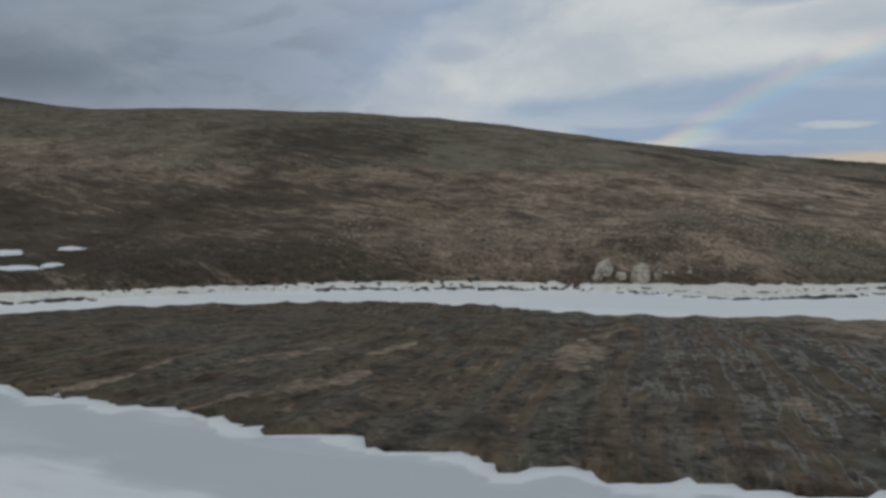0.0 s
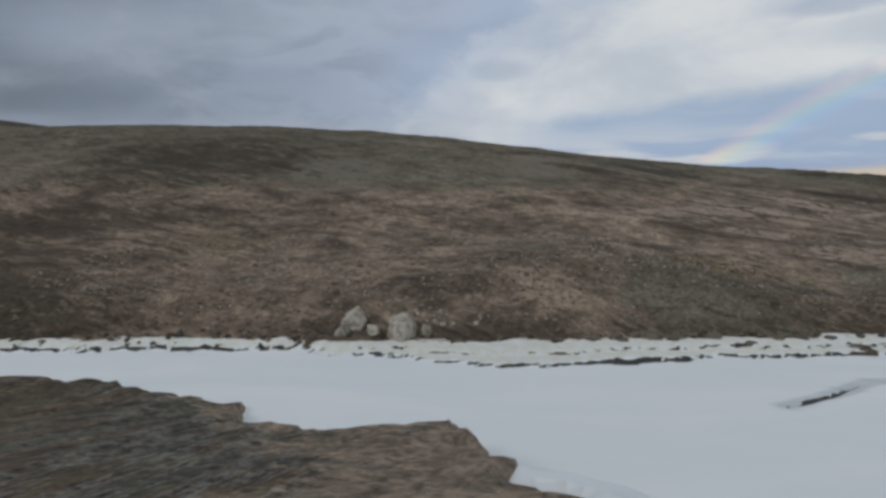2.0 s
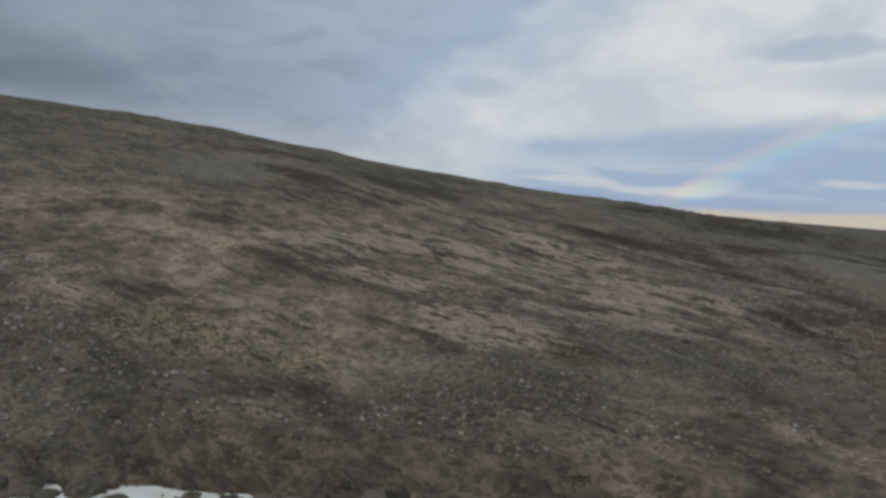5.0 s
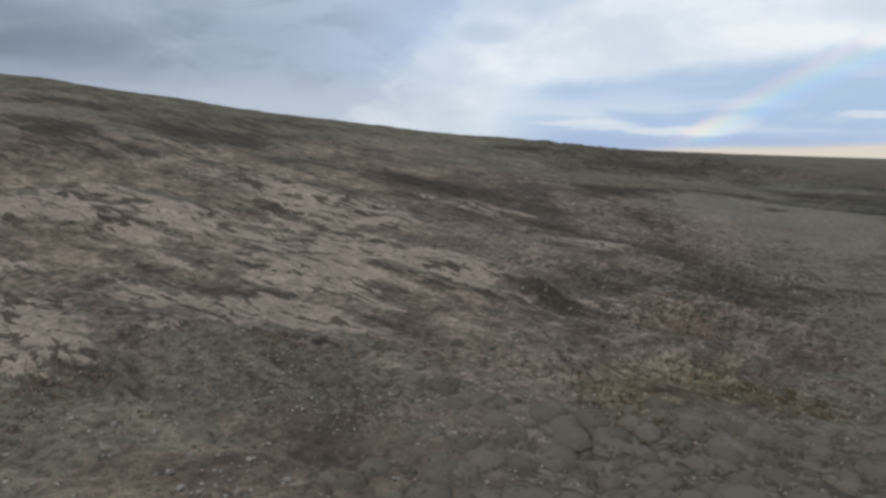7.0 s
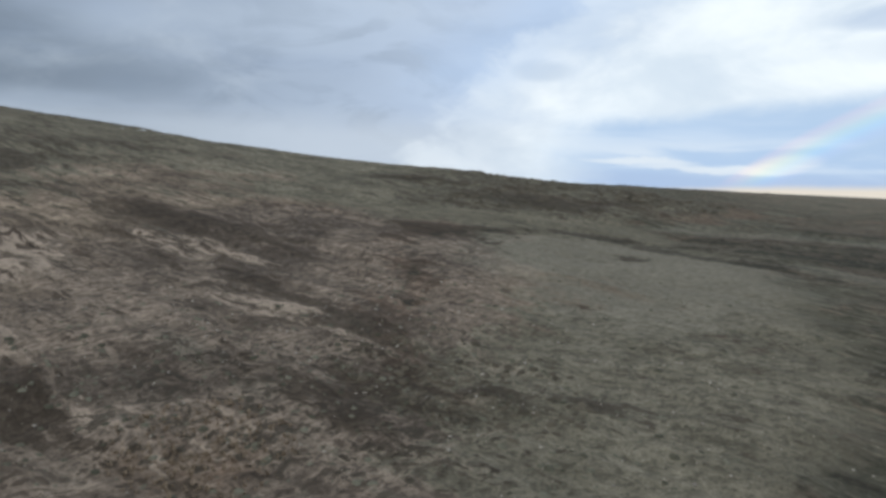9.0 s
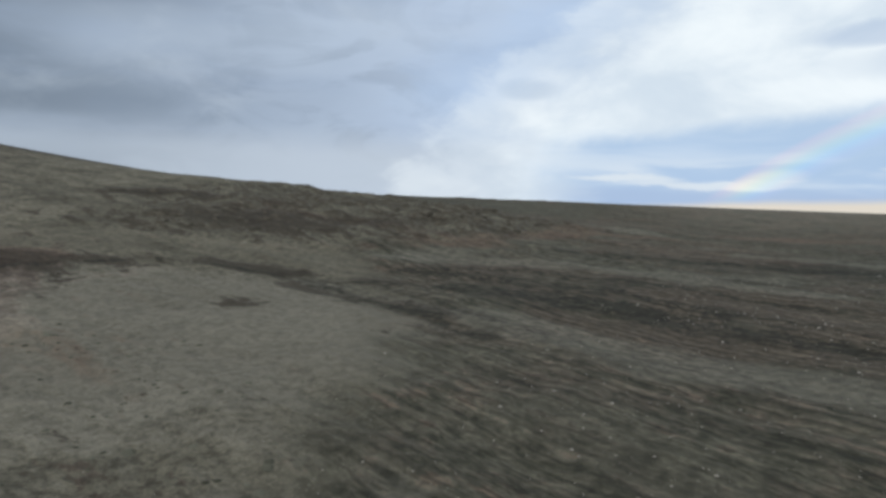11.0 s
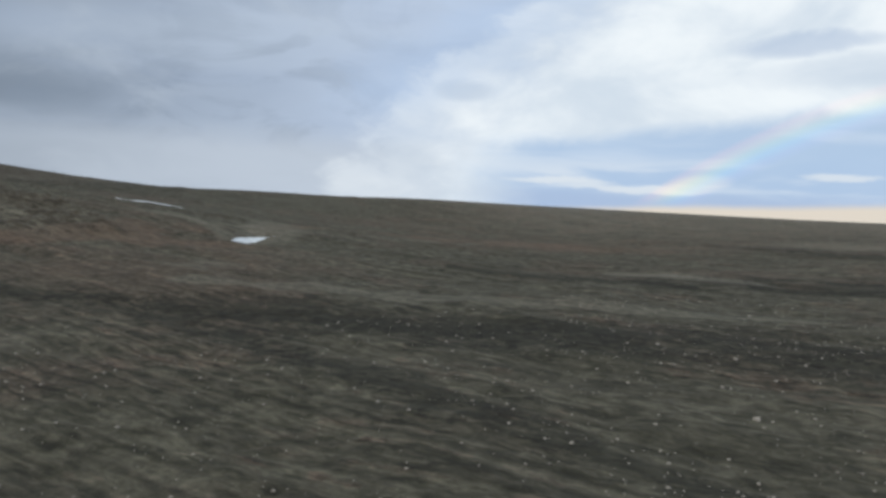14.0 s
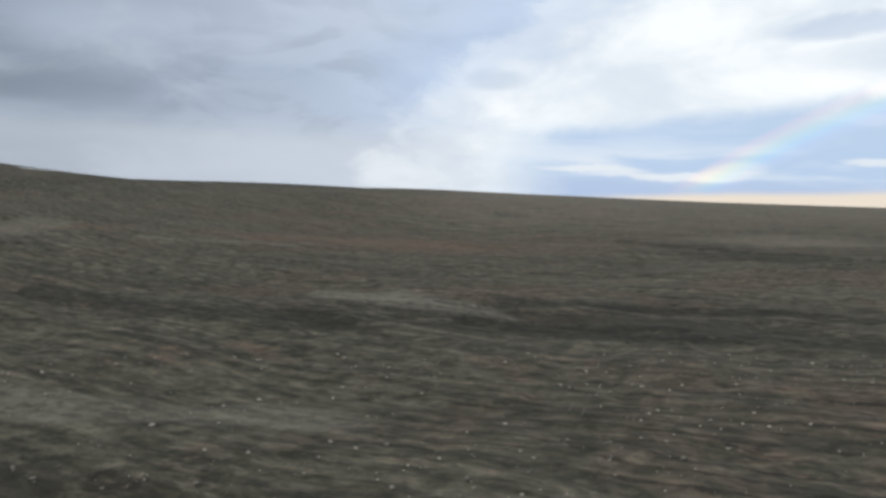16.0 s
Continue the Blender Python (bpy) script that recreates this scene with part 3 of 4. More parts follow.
    # plants and soil differ more in darkness than the layers alone give
    grey_of = t.nodes.new("ShaderNodeRGBToBW")
    t.links.new(col.sock, grey_of.inputs[0])
    depth = (Val(t, grey_of.outputs[0]) * 7.2).op("POWER", 0.25)
    col = tint(t, 1.0, col, vec(t, depth, depth, depth), "MULTIPLY")
    t.links.new(col.sock, bsdf.inputs["Base Color"])
    bumped(t, bsdf, fine * 0.16 + grain * 0.05 + mid * 0.30 + strand * 0.14 + tongue * 0.12 + lines * 0.07 + ruts * 0.05 + gran * 0.12, 0.36, 1.0)
    return m


HEATH_DARK, HEATH_LIGHT = (0.126, 0.095, 0.073), (0.308, 0.240, 0.182)
HEATH_DRY, HEATH_SHADE = (0.378, 0.298, 0.222), (0.058, 0.044, 0.033)


def snow_material():
    m, t, bsdf = surface("snow", 0.6)
    pos, x, y, z = place(t)
    drift = fog(t, vec(t, x * 0.05, y * 0.16, 0.0), 1.0, 4.0, 0.5, 0.6)
    fine = fog(t, pos, 1.4, 6.0, 0.6)
    rim, dirt_and_shade, glaze, spare = layer(t, "kinds")
    col = tint(t, drift.step(0.35, 0.7), (0.765, 0.80, 0.85), (0.815, 0.84, 0.875))
    col = tint(t, (glaze + (drift - 0.5) * 1.0).step(0.4, 0.6) * 0.55, col, (0.50, 0.545, 0.59))
    streaks = fog(t, vec(t, y * 0.41 - x * 0.91, (x * 0.41 + y * 0.91) * 6.0, 3.0), 0.11, 5.0, 0.6, 0.4)
    col = tint(t, (glaze * 1.4 + (streaks - 0.5) * 3.0 - 0.2).step(0.2, 0.9) * glaze.step(0.0, 0.3) * 0.42, col, (0.47, 0.515, 0.56))
    col = tint(t, (rim + (fine - 0.5) * 1.2).step(0.35, 0.9) * 0.75, col, (0.64, 0.617, 0.52))
    # bank dirt, and the deep shade of slit and crack painted near black
    col = tint(t, (dirt_and_shade + (fine - 0.5) * 1.5).step(0.45, 0.62) * 0.95, col, (0.024, 0.022, 0.017))
    t.links.new(col.sock, bsdf.inputs["Base Color"])
    bsdf.inputs["Specular IOR Level"].default_value = 0.06
    bumped(t, bsdf, drift * 0.6 + fine * 0.12, 0.25, 0.6)
    return m


def stone_material(name, lo, hi):
    m, t, bsdf = surface(name, 0.85)
    pos, x, y, z = place(t)
    info = t.nodes.new("ShaderNodeNewGeometry")
    each = Val(t, info.outputs["Random Per Island"])
    fine, mid = fog(t, pos, 9.0, 5.0, 0.65), fog(t, pos, 1.6, 5.0, 0.6, 0.8)
    col = tint(t, (each * 0.6 + (mid - 0.5) * 2.4 + 0.25).clamp(), lo, hi)
    col = tint(t, ((mid - 0.44) * 14.0).op("ABSOLUTE").step(0.35, 0.0) * 0.6, col, tuple(0.3 * c for c in lo))
    col = tint(t, fine.step(0.55, 0.75) * 0.5, col, tuple(0.35 * c for c in lo))
    t.links.new(col.sock, bsdf.inputs["Base Color"])
    bumped(t, bsdf, mid * 0.7 + fine * 0.3, 0.08, 0.9)
    return m


TUNDRA, SNOW = tundra_material(), snow_material()
PALE_STONE = stone_material("pale_stone", (0.18, 0.160, 0.135), (0.46, 0.412, 0.355))
BOULDER = stone_material("boulder_rock", (0.11, 0.100, 0.080), (0.50, 0.450, 0.385))
DARK_STONE = stone_material("dark_stone", (0.06, 0.055, 0.048), (0.15, 0.135, 0.115))

# ---------------------------------------------------------------- ground, one sheet to the horizon
XS = np.concatenate([spaced(-36, 50, 0.5, -4300, 50), np.arange(50.7, 116, 0.7), spaced(116, 290, 0.85, 116, 4300)])
YS = np.concatenate([spaced(20, 72, 0.5, -4300, 72), np.arange(72.7, 130, 0.7), spaced(130, 300, 0.85, 130, 4300)])
ground, gx, gy = sheet("ground", XS, YS, height, TUNDRA)


def patch(x, y, cx, cy, rx, ry, turn=0.0):
    """A soft oval, 1 in its middle and 0 at its rim."""
    c, s = math.cos(radians(turn)), math.sin(radians(turn))
    px, py = (x - cx) * c + (y - cy) * s, (y - cy) * c - (x - cx) * s
    return np.clip(1.3 - np.hypot(px / rx, py / ry), 0, 1)


north, bar = banks(gx, gy)
high = broad(gx, gy)
wav = fractal(gx * 0.03, gy * 0.03, 41, 5)
k_bar = np.where((bar > -1.5) & (north < 0), 1.0, 0.0)
k_plain = ease(gx - 146 + 7 * wav + np.maximum(0, gy - 200) * 0.3, -9, 12)
k_plain = np.maximum(k_plain, 0.4 * ease(gy + 4 * wav, 188, 198) * ease(gx + 6 * wav, 108, 124) * (1 - 0.9 * ease(gy + 4 * wav, 208, 217)))
k_rise = rise(gx, gy)
k_plain = k_plain * (1 - k_rise)
RIM = [(122, 191), (120.5, 179), (124.5, 168), (123, 160), (125, 152), (130, 146)]
rim_ = 1 - ease(to_line(gx + 1.5 * fractal(gx * 0.25, gy * 0.25, 73, 3), gy, RIM), 0.6, 3.0)
open_ground = ease(gx - 123 + 12 * wav + np.maximum(0, gy - 185) * 0.6, -5, 6)


def spots(rows):
    return np.clip(sum(s * patch(gx, gy, cx, cy, 1.35 * rx, 1.35 * ry, turn) for cx, cy, rx, ry, turn, s in rows), 0, 1)


SPOTS_DARK_1 = [(41, 204, 7.1, 4.5, 21, 0.8), (49, 184, 5.6, 5.1, 7, 0.7), (66, 195, 8.1, 3.8, 11, 0.6), (67, 193, 4.9, 3.6, 12, 0.7), (114, 232, 7, 2.2, 30, 0.8), (134, 216, 7.6, 5, -42, 0.6), (123, 190, 3.3, 1.7, -22, 0.8), (103, 179, 9.5, 2.5, -26, 0.6), (115, 162, 9.3, 1.4, -40, 0.6), (122, 145, 8.1, 1.2, -39, 0.6), (143, 223, 5.3, 4.6, -1, 0.5), (-24, 168, 17.8, 16.1, 1, 0.55), (58, 137, 6.8, 6.4, -12, 0.7)]
SPOTS_DARK_2 = [(52, 120, 2.9, 3, -50, 0.6), (62, 118, 2.7, 2.4, -64, 0.6), (-25, 130, 11.1, 5.2, 5, 0.45), (-15, 88, 10.9, 4.7, -22, 0.5), (12, 80, 3.2, 1.9, 1, 0.5), (50, 118, 2.9, 1.6, -52, 0.5), (85, 121, 3, 1.8, -26, 0.7), (111, 140, 5.1, 2.2, -28, 0.3), (101, 132, 3.6, 1.6, -25, 0.35), (116, 127, 2.5, 0.7, 2, 0.8), (53, 173, 13.1, 6.1, 36, 0.5), (103, 141, 2.6, 1.0, -28, 0.5), (110, 141, 3.8, 1.3, -28, 0.45), (121, 156, 3.5, 1.6, 10, 0.7)]
SPOTS_DARK_3 = [(125, 189, 5.9, 2.3, 18, 0.7), (125, 147, 3.9, 2.7, -47, 0.6), (136, 194, 7.3, 1.5, 10, 0.8), (151, 186, 12.5, 1.2, -34, 0.8), (157, 191, 18.1, 1.4, -14, 0.7), (142, 184, 2.4, 1.2, 1, 0.5), (121, 233, 3, 3.2, 20, 0.6), (155, 155, 2.9, 2.1, -42, 0.5), (132, 147, 3.6, 0.7, -47, 0.7), (136, 147, 1.2, 0.7, -47, 0.7), (162, 195, 7.5, 1.2, -17, 0.7), (176, 187, 7.8, 0.7, -35, 0.6), (179, 182, 7.5, 0.9, -50, 0.4), (189, 218, 10.3, 2.5, 15, 0.6)]
SPOTS_DARK_4 = [(200, 213, 12.4, 4.2, 6, 0.6), (172, 200, 1.9, 0.8, -23, 0.5), (194, 218, 7.5, 2.8, -8, 0.55), (206, 216, 5.4, 2.9, -4, 0.6), (220, 214, 8.2, 3.8, -10, 0.75), (230, 246, 16, 6.2, 0, 0.6), (265, 324, 11, 4.2, -77, 0.6), (267, 301, 13.2, 5.1, -82, 0.7), (242, 243, 10.9, 3.3, -8, 0.8), (246, 250, 10.6, 1.8, -14, 0.6), (220, 240, 6.4, 1.8, -10, 0.5), (262, 298, 21.2, 4.7, -63, 0.6)]
DARK_SPOTS = SPOTS_DARK_1 + SPOTS_DARK_2 + SPOTS_DARK_3 + SPOTS_DARK_4
SPOTS_GREY_1 = [(9, 150, 8.6, 3.5, 18, 0.5), (5, 165, 7.2, 9.8, -22, 0.8), (38, 176, 6.7, 8.8, -39, 0.6), (41, 182, 8.3, 8.4, 20, 0.6), (1, 161, 8.1, 7.5, 15, 0.5), (42, 197, 9.3, 8.4, 22, 0.6), (114, 149, 3, 2.4, -22, 0.5), (120, 145, 1.8, 1.3, -51, 0.7), (157, 160, 3.1, 0.7, -56, 0.6), (159, 220, 9.4, 2.8, 47, 0.6), (172, 278, 10.6, 11.1, -63, 0.9), (182, 204, 5.5, 2.4, -6, 0.5), (154, 208, 5.4, 2.2, 29, 0.5), (226, 252, 4.8, 2.2, -44, 1)]
SPOTS_GREY_2 = [(230, 246, 1.7, 3.4, -34, 0.6), (184, 231, 4.4, 2.4, 47, 0.6), (196, 226, 10.2, 4.2, 2, 0.45), (282, 328, 12, 12.6, -74, 0.7), (223, 251, 5, 1.3, -41, 0.9), (230, 248, 2.2, 1.7, -46, 0.8), (198, 298, 13.9, 3.7, 44, 0.5)]
GREY_SPOTS = SPOTS_GREY_1 + SPOTS_GREY_2
SPOTS_OLIVE_1 = [(17, 171, 19.9, 14.1, 4, 0.9), (34, 112, 5.8, 3.9, -61, 0.7), (52, 94, 7.7, 8.8, -7, 0.8), (51, 103, 6.7, 5.2, 15, 0.9), (80, 113, 8.2, 7, -14, 0.9), (93, 124, 4.3, 2.3, -29, 0.8), (101, 125, 3.8, 1.6, -53, 0.6), (76, 124, 3, 1.9, 11, 0.8), (78, 115, 4.2, 2.3, 5, 0.7), (108, 138, 3.3, 1, -26, 0.7), (144, 230, 14.5, 5.1, 85, 0.7)]
OLIVE_SPOTS = SPOTS_OLIVE_1
SPOTS_STRAW_1 = [(-3, 118, 7.3, 10.8, 12, 0.6), (-32, 117, 5.4, 6.8, 27, 0.7), (-55, 164, 15.2, 12.2, 15, 0.35), (55, 113, 4.5, 4.3, 8, 0.8), (65, 113, 2.7, 3.2, -17, 0.5), (116.5, 129, 4.6, 2.6, 25, 1), (114, 122.5, 3.2, 2.6, -40, 0.8), (122, 127, 2.4, 1.4, -20, 0.7), (134, 173, 5, 6.8, -15, 0.25)]
STRAW_SPOTS = SPOTS_STRAW_1
SPOTS_PALE_1 = [(91, 145, 10.3, 3.4, -70, 0.5), (74, 154, 8.4, 4.7, -19, 0.4), (75, 122, 8.2, 3.1, -14, 0.35), (91, 131, 4.1, 2.4, -4, 0.9), (100, 147, 6.8, 2.4, -43, 0.8), (69, 155, 6, 4.4, 14, 0.7), (77, 172, 6.6, 3.8, 1, 0.6), (59, 146, 5.1, 4.1, -15, 0.8), (77, 127, 4.8, 2.8, -20, 0.9), (68, 136, 4.6, 2.3, -13, 0.7), (83, 122, 1.4, 1.7, 0, 0.9), (91, 164, 8.7, 3.7, -23, 0.6), (84, 133, 1.9, 1.6, -18, 0.6), (89, 164, 5, 4.4, 12, 0.6)]
SPOTS_PALE_2 = [(100, 148, 5.2, 1.6, -32, 0.9), (118, 157, 5.7, 1.5, -14, 0.5), (104, 172, 7.3, 3.1, -28, 0.5), (119, 157, 2, 0.7, -27, 0.6), (110, 171, 3, 0.7, -30, 0.6)]
PALE_SPOTS = SPOTS_PALE_1 + SPOTS_PALE_2
SPOTS_RED_1 = [(119.5, 138.5, 3.6, 3.2, 0, 0.9), (110, 195, 9.3, 7.5, -7, 0.6), (122, 191, 2.3, 4.2, -8, 0.6), (125, 191, 3.8, 2.1, 3, 0.7), (136, 171, 9.5, 6.5, -8, 0.5), (124, 161, 8.8, 0.9, -51, 0.6), (166, 235, 11.7, 2.2, 66, 0.8), (179, 244, 7.4, 5.1, 31, 0.5), (172, 260, 8.3, 5, 80, 0.7), (179, 288, 17.8, 3.9, 90, 0.6), (205, 317, 15.2, 10.1, 12, 0.4), (225, 320, 14.6, 6.9, -22, 0.5)]
RED_SPOTS = SPOTS_RED_1

k_olive = np.clip(0.8 * ease(high + 5 * wav, 9.0, 19.0) + open_ground + spots(OLIVE_SPOTS) + 0.9 * patch(gx, gy, -36, 86, 34, 9, 10) + 0.55 * patch(gx, gy, 94, 122, 20, 9, 8) - 1.2 * patch(gx, gy, 116, 137, 15, 12) + 0.3 * patch(gx, gy, 165, 230, 45, 16, -10) + 0.8 * k_rise, 0, 1)
k_straw = np.where(k_bar > 0, 0.75 * ease(bar, 4.0, 0.5) * ease(gy, 44, 54) * ease(gx, 4, 16) + 0.95 * patch(gx, gy, 29, 42, 8, 10) + 0.7 * patch(gx, gy, 27, 54, 9, 5), spots(STRAW_SPOTS))
BAR_STREAKS = [(0.35, [(5.6, 33.8), (6.6, 38), (7.6, 41.5), (10.5, 46)]), (0.5, [(-9.3, 36.6), (-6.6, 40.3)]), (0.3, [(-9.4, 26.4), (-7.6, 29.2)]), (0.45, [(-6, 30.5), (-3.4, 33.8)]),
               (0.35, [(-15.4, 30.5), (-12.8, 36)]), (0.3, [(-4, 38), (-1.4, 42)]), (0.3, [(12, 25), (13, 28)]), (0.6, [(6.4, 36.2), (7.6, 38.4)])]
streak_ = sum(1 - ease(to_line(gx + 0.5 * fractal(gx * 0.5, gy * 0.5, 53, 3), gy, line), half * 0.5, half * 2.2) for half, line in BAR_STREAKS)
k_straw = np.clip(k_straw + np.where(k_bar > 0, 0.85 * streak_, 0), 0, 1)
zone(ground, "kinds", k_bar, k_olive, k_plain, k_straw)
t_pale = np.clip(1.0 * spots(PALE_SPOTS) + 0.33 * patch(gx, gy, 88, 146, 38, 26, -14) + 0.14 * patch(gx, gy, 116, 137, 13, 9), 0, 0.9) * (1 - 0.8 * ease(gx - 130 + 12 * wav, -5, 6))
left_slope = ease(gx, 25, -25) * ease(north, 0, 6) * ease(gy, 175, 145)
t_dark = np.clip(0.38 * ease(high + 5 * wav, 13, 22) * ease(gx, 130, 80) + 0.3 * patch(gx, gy, 76, 105, 28, 8, 6) + 0.28 * left_slope + 0.25 * patch(gx, gy, 82, 205, 45, 28) + spots(DARK_SPOTS) + 0.65 * patch(gx, gy, -55, 110, 50, 28, 8) + 0.6 * patch(gx, gy, -40, 88, 40, 9, 12) + 0.5 * k_rise + 0.35 * rim_ + 0.6 * ease(gy, 300, 380) * ease(gx, 170, 110) + 0.6 * ease(gy, 380, 440) * ease(gx, -120, -180)  + 0.6 * patch(gx, gy, 230, 207, 9, 6, -20) + 0.12 * patch(gx, gy, 95, 140, 40, 24, -14)  + 0.22 * patch(gx, gy, 110, 176, 20, 22) + 0.32 * patch(gx, gy, 84, 172, 30, 30) + 0.3 * patch(gx, gy, 138, 145, 20, 9) + 0.5 * ease(north, 0, 1) * ease(north, 6, 1) + 0.9 * ease(north, 0.2, -0.8) * (1 - k_bar), 0, 1)
t_red = np.clip(0.35 * left_slope + 0.75 * rim_ + 0.45 * (1 - ease(to_line(gx, gy, RISE[1:7]), 0.5, 4.5)) + 0.5 * ease(gy, 262, 310) * ease(gx, 140, 200) + 0.8 * patch(gx, gy, 143, 222, 26, 6, -25) + 0.7 * patch(gx, gy, 172, 245, 16, 5, 15) + spots(RED_SPOTS) + 0.35 * patch(gx, gy, 20, 96, 50, 5, 3), 0, 1)
# besides grey ground, the far plain is paled: distance haze put into its colour
t_grey = np.clip(0.35 * patch(gx, gy, 140, 172, 12, 9, -10) + spots(GREY_SPOTS) + 0.75 * ease(gy, 265, 420) * ease(gx, 150, 240) + 0.4 * open_ground * (1 - k_plain) * ease(gy, 205, 190) + 0.3 * patch(gx, gy, 145, 172, 17, 16, -20) + 0.6 * patch(gx, gy, 139, 182, 20, 11, -10) + 0.35 * patch(gx, gy, 160, 206, 28, 8), 0, 1)
zone(ground, "tones", t_pale, t_dark, t_red, t_grey)
DARK_BANDS = [(1.9, [(157, 193.5), (164, 190), (170, 186.5), (175, 183), (179, 180.5), (186, 174)]), (0.9, [(150, 198.3), (161, 202.3), (174.8, 195.9), (182.8, 190.1)]),
              (1.6, [(166, 215.2), (175, 217.2), (186, 214), (197, 215), (208, 214.5)]), (4.4, [(206, 214), (217.5, 211), (226, 207), (242, 197)]),
              (1.4, [(186, 213), (198, 203.8), (210, 193)]), (0.5, [(124, 187), (126, 189.5), (132, 193.5), (141, 193.2), (149, 191), (156, 186), (163, 180)]),
              (0.9, [(153, 198.6), (161, 197.2), (168.4, 193.5), (175, 188)]), (0.35, [(123.8, 186.6), (122, 179.5), (123, 171), (125, 163)]),
              (1.0, [(146, 190), (150, 186.5), (157.6, 180.3), (160, 179)]), (2.6, [(204, 246), (213, 243.5), (223, 243)]),
              (2.2, [(231, 244), (236, 241.5), (247, 239), (262, 235)]), (1.4, [(233, 250.5), (243, 251.7), (258, 246)]), (2.0, [(255, 329), (266, 309), (277, 289)])]
PALE_STRIPS = [(1.5, [(219, 255), (223, 251.4), (227.4, 248), (232, 246)]), (2.2, [(150, 205), (163, 206), (172, 203), (184, 197)]), (2.5, [(160, 183), (168, 177), (176, 171)]),
               (1.5, [(189, 292), (208, 307)]), (1.0, [(180, 257), (173, 268), (164, 277)]), (3.5, [(173, 302), (177, 287), (182, 262)]), (1.5, [(186, 223), (205, 226), (225, 223)])]


def strips(rows):
    sx, sy = gx + 1.2 * fractal(gx * 0.12, gy * 0.12, 51, 3), gy + 1.2 * fractal(gx * 0.12, gy * 0.12, 52, 3)
    return np.clip(sum(1 - ease(to_line(sx, sy, line), half * 0.6, half * 1.5) for half, line in rows), 0, 1)


veins = np.clip(0.9 * patch(gx, gy, 119, 160, 13, 38, 8) + 0.7 * patch(gx, gy, 109, 165, 12, 24) + 0.8 * patch(gx, gy, 118, 184, 16, 12) + 0.8 * patch(gx, gy, 118, 138, 12, 10) + 0.5 * patch(gx, gy, 92, 128, 26, 9, -10), 0, 1)
tufts_ = np.clip(0.9 * k_rise + 0.6 * patch(gx, gy, 118, 143, 14, 9) + 0.5 * patch(gx, gy, 128, 148, 12, 12) + 0.85 * patch(gx, gy, 72, 105, 28, 8, 6) + 0.55 * patch(gx, gy, 98, 118, 15, 6), 0, 1)
zone(ground, "marks", strips(DARK_BANDS), strips(PALE_STRIPS), veins, tufts_)
nothing = np.zeros_like(gx)
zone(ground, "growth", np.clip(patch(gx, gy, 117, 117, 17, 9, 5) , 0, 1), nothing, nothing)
tagged(ground, "brown and olive tundra with bare earth, gravel and moss", "ground", kind="structure")


# ---------------------------------------------------------------- snow-covered river
CRACK = [(48.7, 73), (50.5, 74.2), (52.5, 75.6), (54.5, 77.6), (57, 79.9), (59, 80.2), (62.4, 81.6), (65, 82.6), (71.5, 84.5), (77, 86.5)]


def ledge_width(x):
    """How far the icy ledge reaches out from the north bank."""
    return np.interp(x, [-60, 5, 18, 24, 31, 40, 50, 72, 90], [1.8, 1.3, 1.5, 3.0, 5.9, 5.6, 4.7, 3.8, 3.8])


def ice_top(x, y):
    n, b = banks(x, y)
    n = (n + 0.5 * fractal(x * 0.15, y * 0.15, 22, 2)) * 7.2 / ledge_width(x)
    lift = 0.22 * ease(n, -7.2, -6.6) + 0.30 * ease(n, -3.4, -2.7) + 0.05 * np.maximum(0, n + 2.5)
    slit = -0.35 * np.exp(-((n + 7.3) / 0.28) ** 2) * ease(fractal(x * 0.06, y * 0.06, 26, 2), -0.25, 0.15)
    drift = 0.08 * fractal(x * 0.08, y * 0.08, 21, 3) + 0.03 * fractal(x * 0.5, y * 0.5, 23, 2)
    fall = 0.03 + 0.25 * ease(x + y, 40, 60)
    ragged = 0.5 * fractal(x * 0.7 - y * 0.3, x * 0.5 + y * 1.3, 28, 4)
    beside = spit(y) + 0.12 - fall * np.maximum(0, -b) - 1.6 * ease(b + ragged, 0.1, 1.4) - ice_level(x)
    south = np.maximum(0, beside) * ease(y, 57, 50)
    rift = to_line(x, y, CRACK)
    open_rift = 0.25 + 0.75 * ease(x, 58, 50)
    slit = slit - 0.35 * open_rift * np.exp(-((rift / (0.18 + 0.14 * open_rift)) ** 2)) + 0.08 * ease(rift, 2.5, 0.4)
    return ice_level(x) + lift + slit + drift + south - 0.5 * ease(n, 2.5, 4.0)


ICE_X, ICE_Y = spaced(-70, 125, 0.5, -300, 260, 1.12), spaced(15, 108, 0.45, -120, 140, 1.15)
river, ix, iy = sheet("river_snow", ICE_X, ICE_Y, ice_top, SNOW, keep=lambda x, y: banks(x, y)[0] < 6)
n_, b_ = banks(ix, iy)
n_ = (n_ + 0.5 * fractal(ix * 0.15, iy * 0.15, 22, 2)) * 7.2 / ledge_width(ix)
wave = 0.5 + 0.5 * ease(fractal(ix * 0.06, iy * 0.06, 26, 2), -0.25, 0.15)
gap_ = banks(ix, iy)[0] + 0.5 * fractal(ix * 0.15, iy * 0.15, 22, 2) + ledge_width(ix)
rift = to_line(ix, iy, CRACK)
